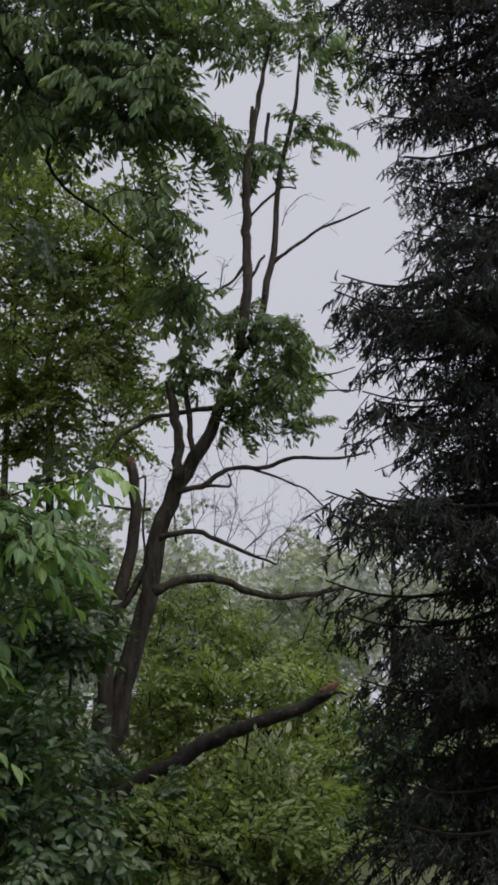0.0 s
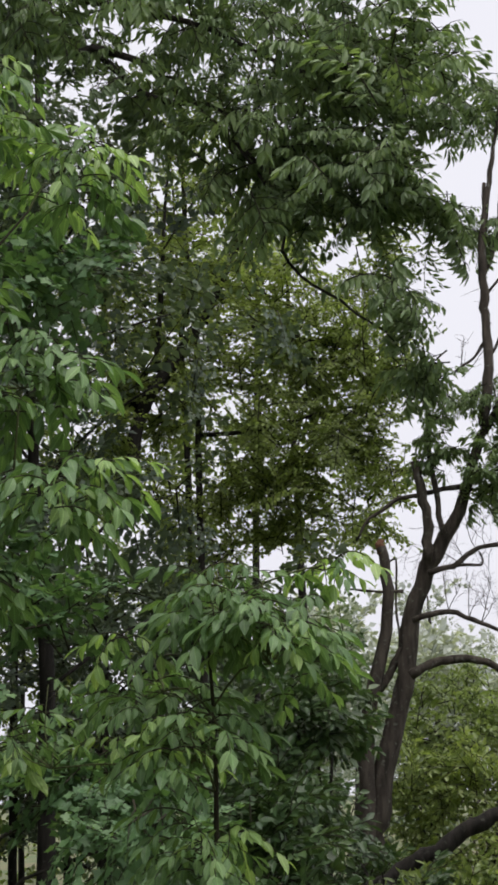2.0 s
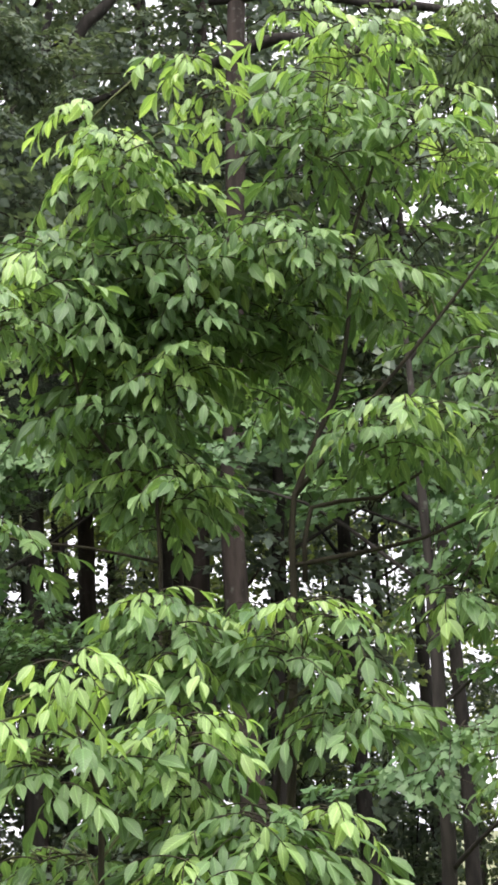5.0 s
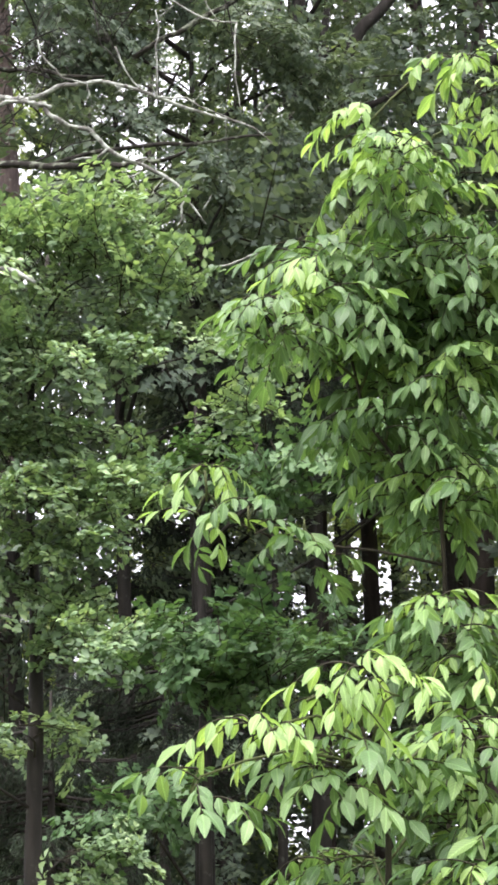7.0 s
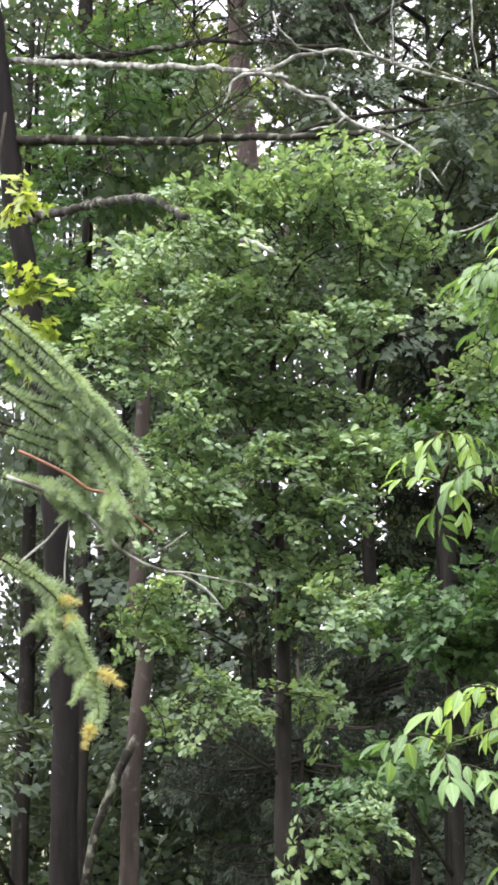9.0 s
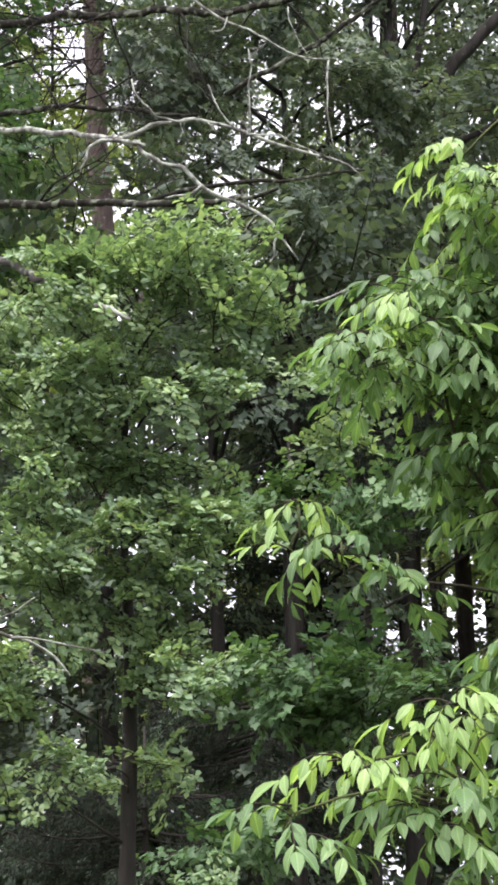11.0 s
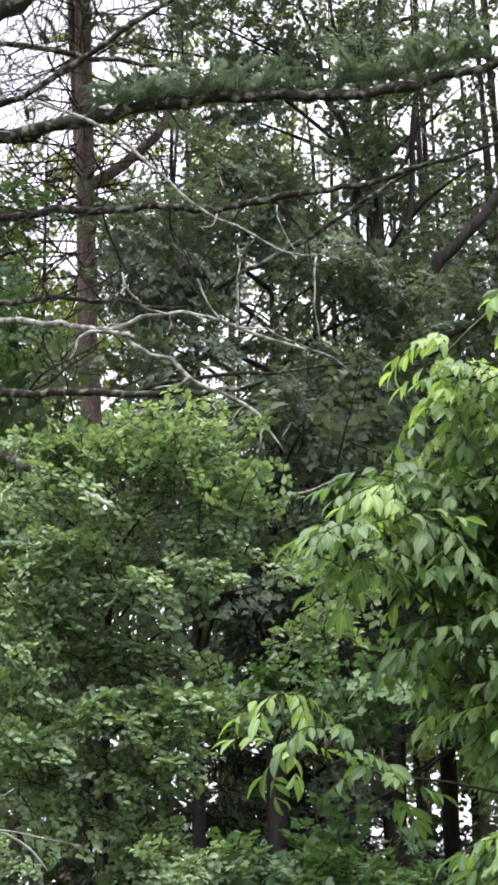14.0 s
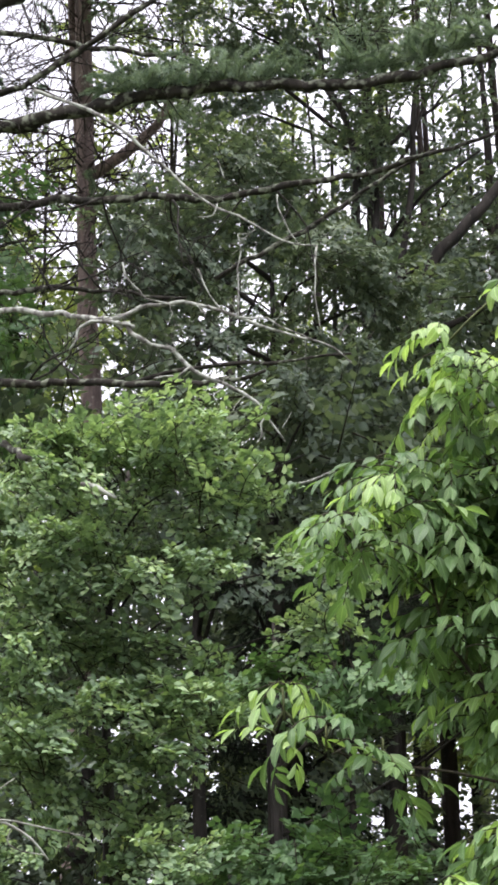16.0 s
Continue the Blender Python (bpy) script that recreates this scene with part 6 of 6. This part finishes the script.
edge_maple("twiggy young maple behind the ash saplings", (-3.24, 9.46, 2.45), 5.0, 0.05, [
    (((-3.02, 9.53, 3.08), 0.42, 0.60, 0.23), 9), (((-2.62, 9.65, 2.57), 0.35, 0.60, 0.26), 8), (((-2.99, 9.02, 2.01), 0.46, 0.60, 0.21), 5), (((-2.49, 9.17, 1.77), 0.34, 0.60, 0.28), 7), (((-3.53, 9.89, 3.60), 0.41, 0.60, 0.20), 14),
    (((-4.86, 9.87, 3.86), 0.43, 0.60, 0.32), 18), (((-4.35, 10.10, 4.17), 0.43, 0.60, 0.28), 16), (((-3.22, 10.52, 4.86), 0.50, 0.60, 0.28), 18), (((-2.84, 11.15, 5.12), 0.37, 0.60, 0.30), 14), (((-5.26, 10.22, 4.55), 0.30, 0.60, 0.33), 12),
    (((-2.20, 9.24, 1.69), 0.46, 0.60, 0.28), 18), (((-1.84, 8.81, 1.40), 0.41, 0.60, 0.17), 14)], 96)


# ---- spruce by the camera's side, of which a few branch ends show ----
def build_near_spruce():
    g = np.random.default_rng(95)
    base = (-3.32, 2.24, 2.18)
    tree = thing("spruce_tree", (base[0], base[1], 0), "spruce with pale fluffy needles at its branch ends", "tree")
    stem("trunk", tree, [(base[0], base[1], 0), (base[0], base[1], 3), (base[0], base[1], 6)], [0.1, 0.07, 0.02], BARK_BROWN, "", 0.3)
    for points, tip in (
        ([(-3.00, 2.49, 2.69), (-2.89, 2.55, 2.57), (-2.78, 2.59, 2.47), (-2.69, 2.62, 2.37), (-2.64, 2.60, 2.30)], NEAR_NEEDLE), ([(-3.00, 2.49, 2.58), (-2.87, 2.57, 2.46), (-2.78, 2.59, 2.38), (-2.72, 2.58, 2.30), (-2.65, 2.58, 2.21)], NEAR_NEEDLE), ([(-2.99, 2.50, 2.47), (-2.88, 2.58, 2.41), (-2.83, 2.59, 2.32), (-2.80, 2.57, 2.26)], NEAR_NEEDLE),
        ([(-2.92, 2.44, 2.17), (-2.80, 2.49, 2.08), (-2.73, 2.50, 1.97), (-2.67, 2.49, 1.88), (-2.63, 2.46, 1.79)], NEEDLE_BROWN), ([(-3.00, 2.49, 2.75), (-2.90, 2.56, 2.64), (-2.83, 2.59, 2.56), (-2.77, 2.60, 2.49)], NEAR_NEEDLE), ([(-3.00, 2.50, 2.37), (-2.89, 2.54, 2.34), (-2.83, 2.53, 2.31)], NEAR_NEEDLE),
        ([(-2.98, 2.52, 2.56), (-2.87, 2.60, 2.51), (-2.78, 2.64, 2.42), (-2.74, 2.63, 2.35)], NEAR_NEEDLE), ([(-2.97, 2.52, 2.48), (-2.86, 2.61, 2.43), (-2.80, 2.62, 2.36), (-2.76, 2.62, 2.25)], NEAR_NEEDLE), ([(-2.89, 2.46, 2.16), (-2.83, 2.49, 2.10), (-2.78, 2.49, 2.02), (-2.75, 2.48, 1.97)], NEAR_NEEDLE),
    ):
        p = np.array(points[0])
        shoot = stem("branch", tree, [(base[0], base[1], p[2] + 0.15), (p + np.array([base[0], base[1], p[2] + 0.2])) / 2] + list(points), [0.008, 0.004, 0.0015], BARK_TWIG, "", 0.08, 6)
        pieces, c = [brush_data(points, 0.028, 0.00018, g, 0.4, 0.05)], np.array(points)
        for k in range(9):
            u = g.uniform(0.8, len(c) - 1.2)
            q, d = c[int(u)] + (c[int(u) + 1] - c[int(u)]) * (u % 1), unit(c[int(u) + 1] - c[int(u)])
            d = unit(d + g.normal(0, 0.55, 3) + np.array([0, 0, -0.2]))
            l = g.uniform(0.05, 0.1)
            pieces.append(brush_data([q, q + d * l * 0.5, q + d * l + np.array([0, 0, -0.012])], 0.024, 0.00018, g, 0.45, 0.05))
        v, f = joined(pieces)
        n = len(f)
        ends = [1 if tip is NEEDLE_BROWN and k > 0.5 * n and (k * 7 // n) % 2 == 1 else 0 for k in range(n)]
        part("needles", make_mesh("needles", v, f, [NEAR_NEEDLE, NEEDLE_BROWN], ends, False), shoot, "pale green needles, browning at the tip" if tip is NEEDLE_BROWN else "pale green needles")
    for points, r, m in (
        ([(-2.86, 2.43, 2.40), (-2.80, 2.49, 2.36), (-2.76, 2.54, 2.32), (-2.71, 2.59, 2.29), (-2.66, 2.65, 2.22)], (0.004, 0.004, 0.0025), BARK_RED), ([(-2.70, 2.60, 2.28), (-2.69, 2.62, 2.30), (-2.69, 2.61, 2.32)], (0.002, 0.0012), BARK_RED),
        ([(-2.91, 2.44, 2.35), (-2.84, 2.53, 2.31), (-2.79, 2.58, 2.26), (-2.75, 2.63, 2.19), (-2.68, 2.70, 2.14), (-2.64, 2.73, 2.13), (-2.59, 2.79, 2.06)], (0.006, 0.005, 0.0025), BARK_LICHEN), ([(-2.76, 2.62, 2.21), (-2.78, 2.59, 2.20), (-2.80, 2.57, 2.20)], (0.003, 0.0015), BARK_LICHEN),
        ([(-2.68, 2.70, 2.14), (-2.64, 2.73, 2.14), (-2.53, 2.84, 2.11)], (0.003, 0.0015), BARK_LICHEN), ([(-2.64, 2.73, 2.13), (-2.65, 2.73, 2.09), (-2.59, 2.78, 2.07)], (0.002, 0.0012), BARK_LICHEN), ([(-2.89, 2.46, 2.16), (-2.85, 2.52, 2.22), (-2.82, 2.54, 2.26)], (0.003, 0.002), BARK_LICHEN),
        ([(-2.71, 2.66, 2.17), (-2.67, 2.71, 2.20), (-2.64, 2.73, 2.23)], (0.0025, 0.0015), BARK_LICHEN), ([(-2.82, 2.55, 2.26), (-2.83, 2.54, 2.16), (-2.83, 2.54, 2.11)], (0.0025, 0.0015), BARK_LICHEN),
    ):
        stem("bare_twig", tree, points, r, m, "bare reddish twig" if m is BARK_RED else "bare grey twig", 0.03, 5, 0.1, 0.002)


build_near_spruce()

# ---- yellow-green sapling beside it ----
BRIGHT = [spray_mesh("sapling_branch", 700 + i, 0.16, 3, 8, 0.034, lobed(), SAPLING_LEAF, None, 0.3, 0.3, 0.6, 0.35) for i in range(4)]


def build_sapling():
    g = np.random.default_rng(97)
    base = (-3.60, 2.87, 2.43)
    tree = thing("maple_sapling", (base[0], base[1], 0), "slender maple sapling with yellow-green leaves", "tree")
    line = [(base[0], base[1], 0)] + [(-3.58, 2.88, 2.13), (-3.58, 2.89, 2.73), (-3.56, 2.91, 3.21), (-3.54, 2.94, 3.54)]
    stem("trunk", tree, line, [0.014, 0.012, 0.01, 0.007, 0.004], BARK_TWIG, "", 0.15, 6)
    for clump, n in ((((-3.43, 2.92, 3.26), 0.03, 0.08, 0.05), 4), (((-3.41, 2.94, 2.99), 0.03, 0.08, 0.03), 3), (((-3.43, 2.92, 2.88), 0.05, 0.08, 0.05), 4)):
        limb_to(tree, line, clump[0], 0.005, g, BARK_TWIG)
        leafy_clump(tree, BRIGHT, clump, n, g, (0.7, 1.1), -0.2, 0.1)
    for ob in tree.children:
        if ob.name.startswith("leafy_branch"):
            tagged(ob, kind="stuff")


build_sapling()


# ---- crooked trunk in the shade ----
def build_crooked_tree():
    g = np.random.default_rng(98)
    base = (-6.83, 6.61, 1.51)
    tree = thing("crooked_tree", (base[0], base[1], 0), "thin crooked trunk, light brown, in the shade", "tree")
    line = [(base[0], base[1], 0)] + [(-6.82, 6.61, 1.66), (-6.80, 6.64, 2.10), (-6.77, 6.67, 2.55), (-6.80, 6.64, 2.76), (-6.79, 6.65, 3.48), (-6.78, 6.66, 4.16), (-6.81, 6.62, 4.88)]
    stem("trunk", tree, line, [0.06, 0.055, 0.052, 0.05, 0.048, 0.045, 0.035, 0.02], BARK_BROWN, "", 0.12, 9, 0.06)
    stem("limb", tree, [(-6.65, 6.50, 2.06), (-6.72, 6.42, 1.86), (-6.80, 6.34, 1.57), (-6.84, 6.30, 1.23)], [0.028, 0.025, 0.024, 0.024], BARK_MOSS, "", 0.12, 7, 0.08)
    for clump, n in ((((-6.88, 6.69, 4.65), 0.28, 0.30, 0.19), 10), (((-6.84, 6.74, 4.18), 0.28, 0.30, 0.19), 10)):
        limb_to(tree, line, clump[0], 0.012, g, BARK_DARK)
        leafy_clump(tree, SHRUB, clump, n, g, (0.8, 1.2), 0.1, 0.2)


build_crooked_tree()
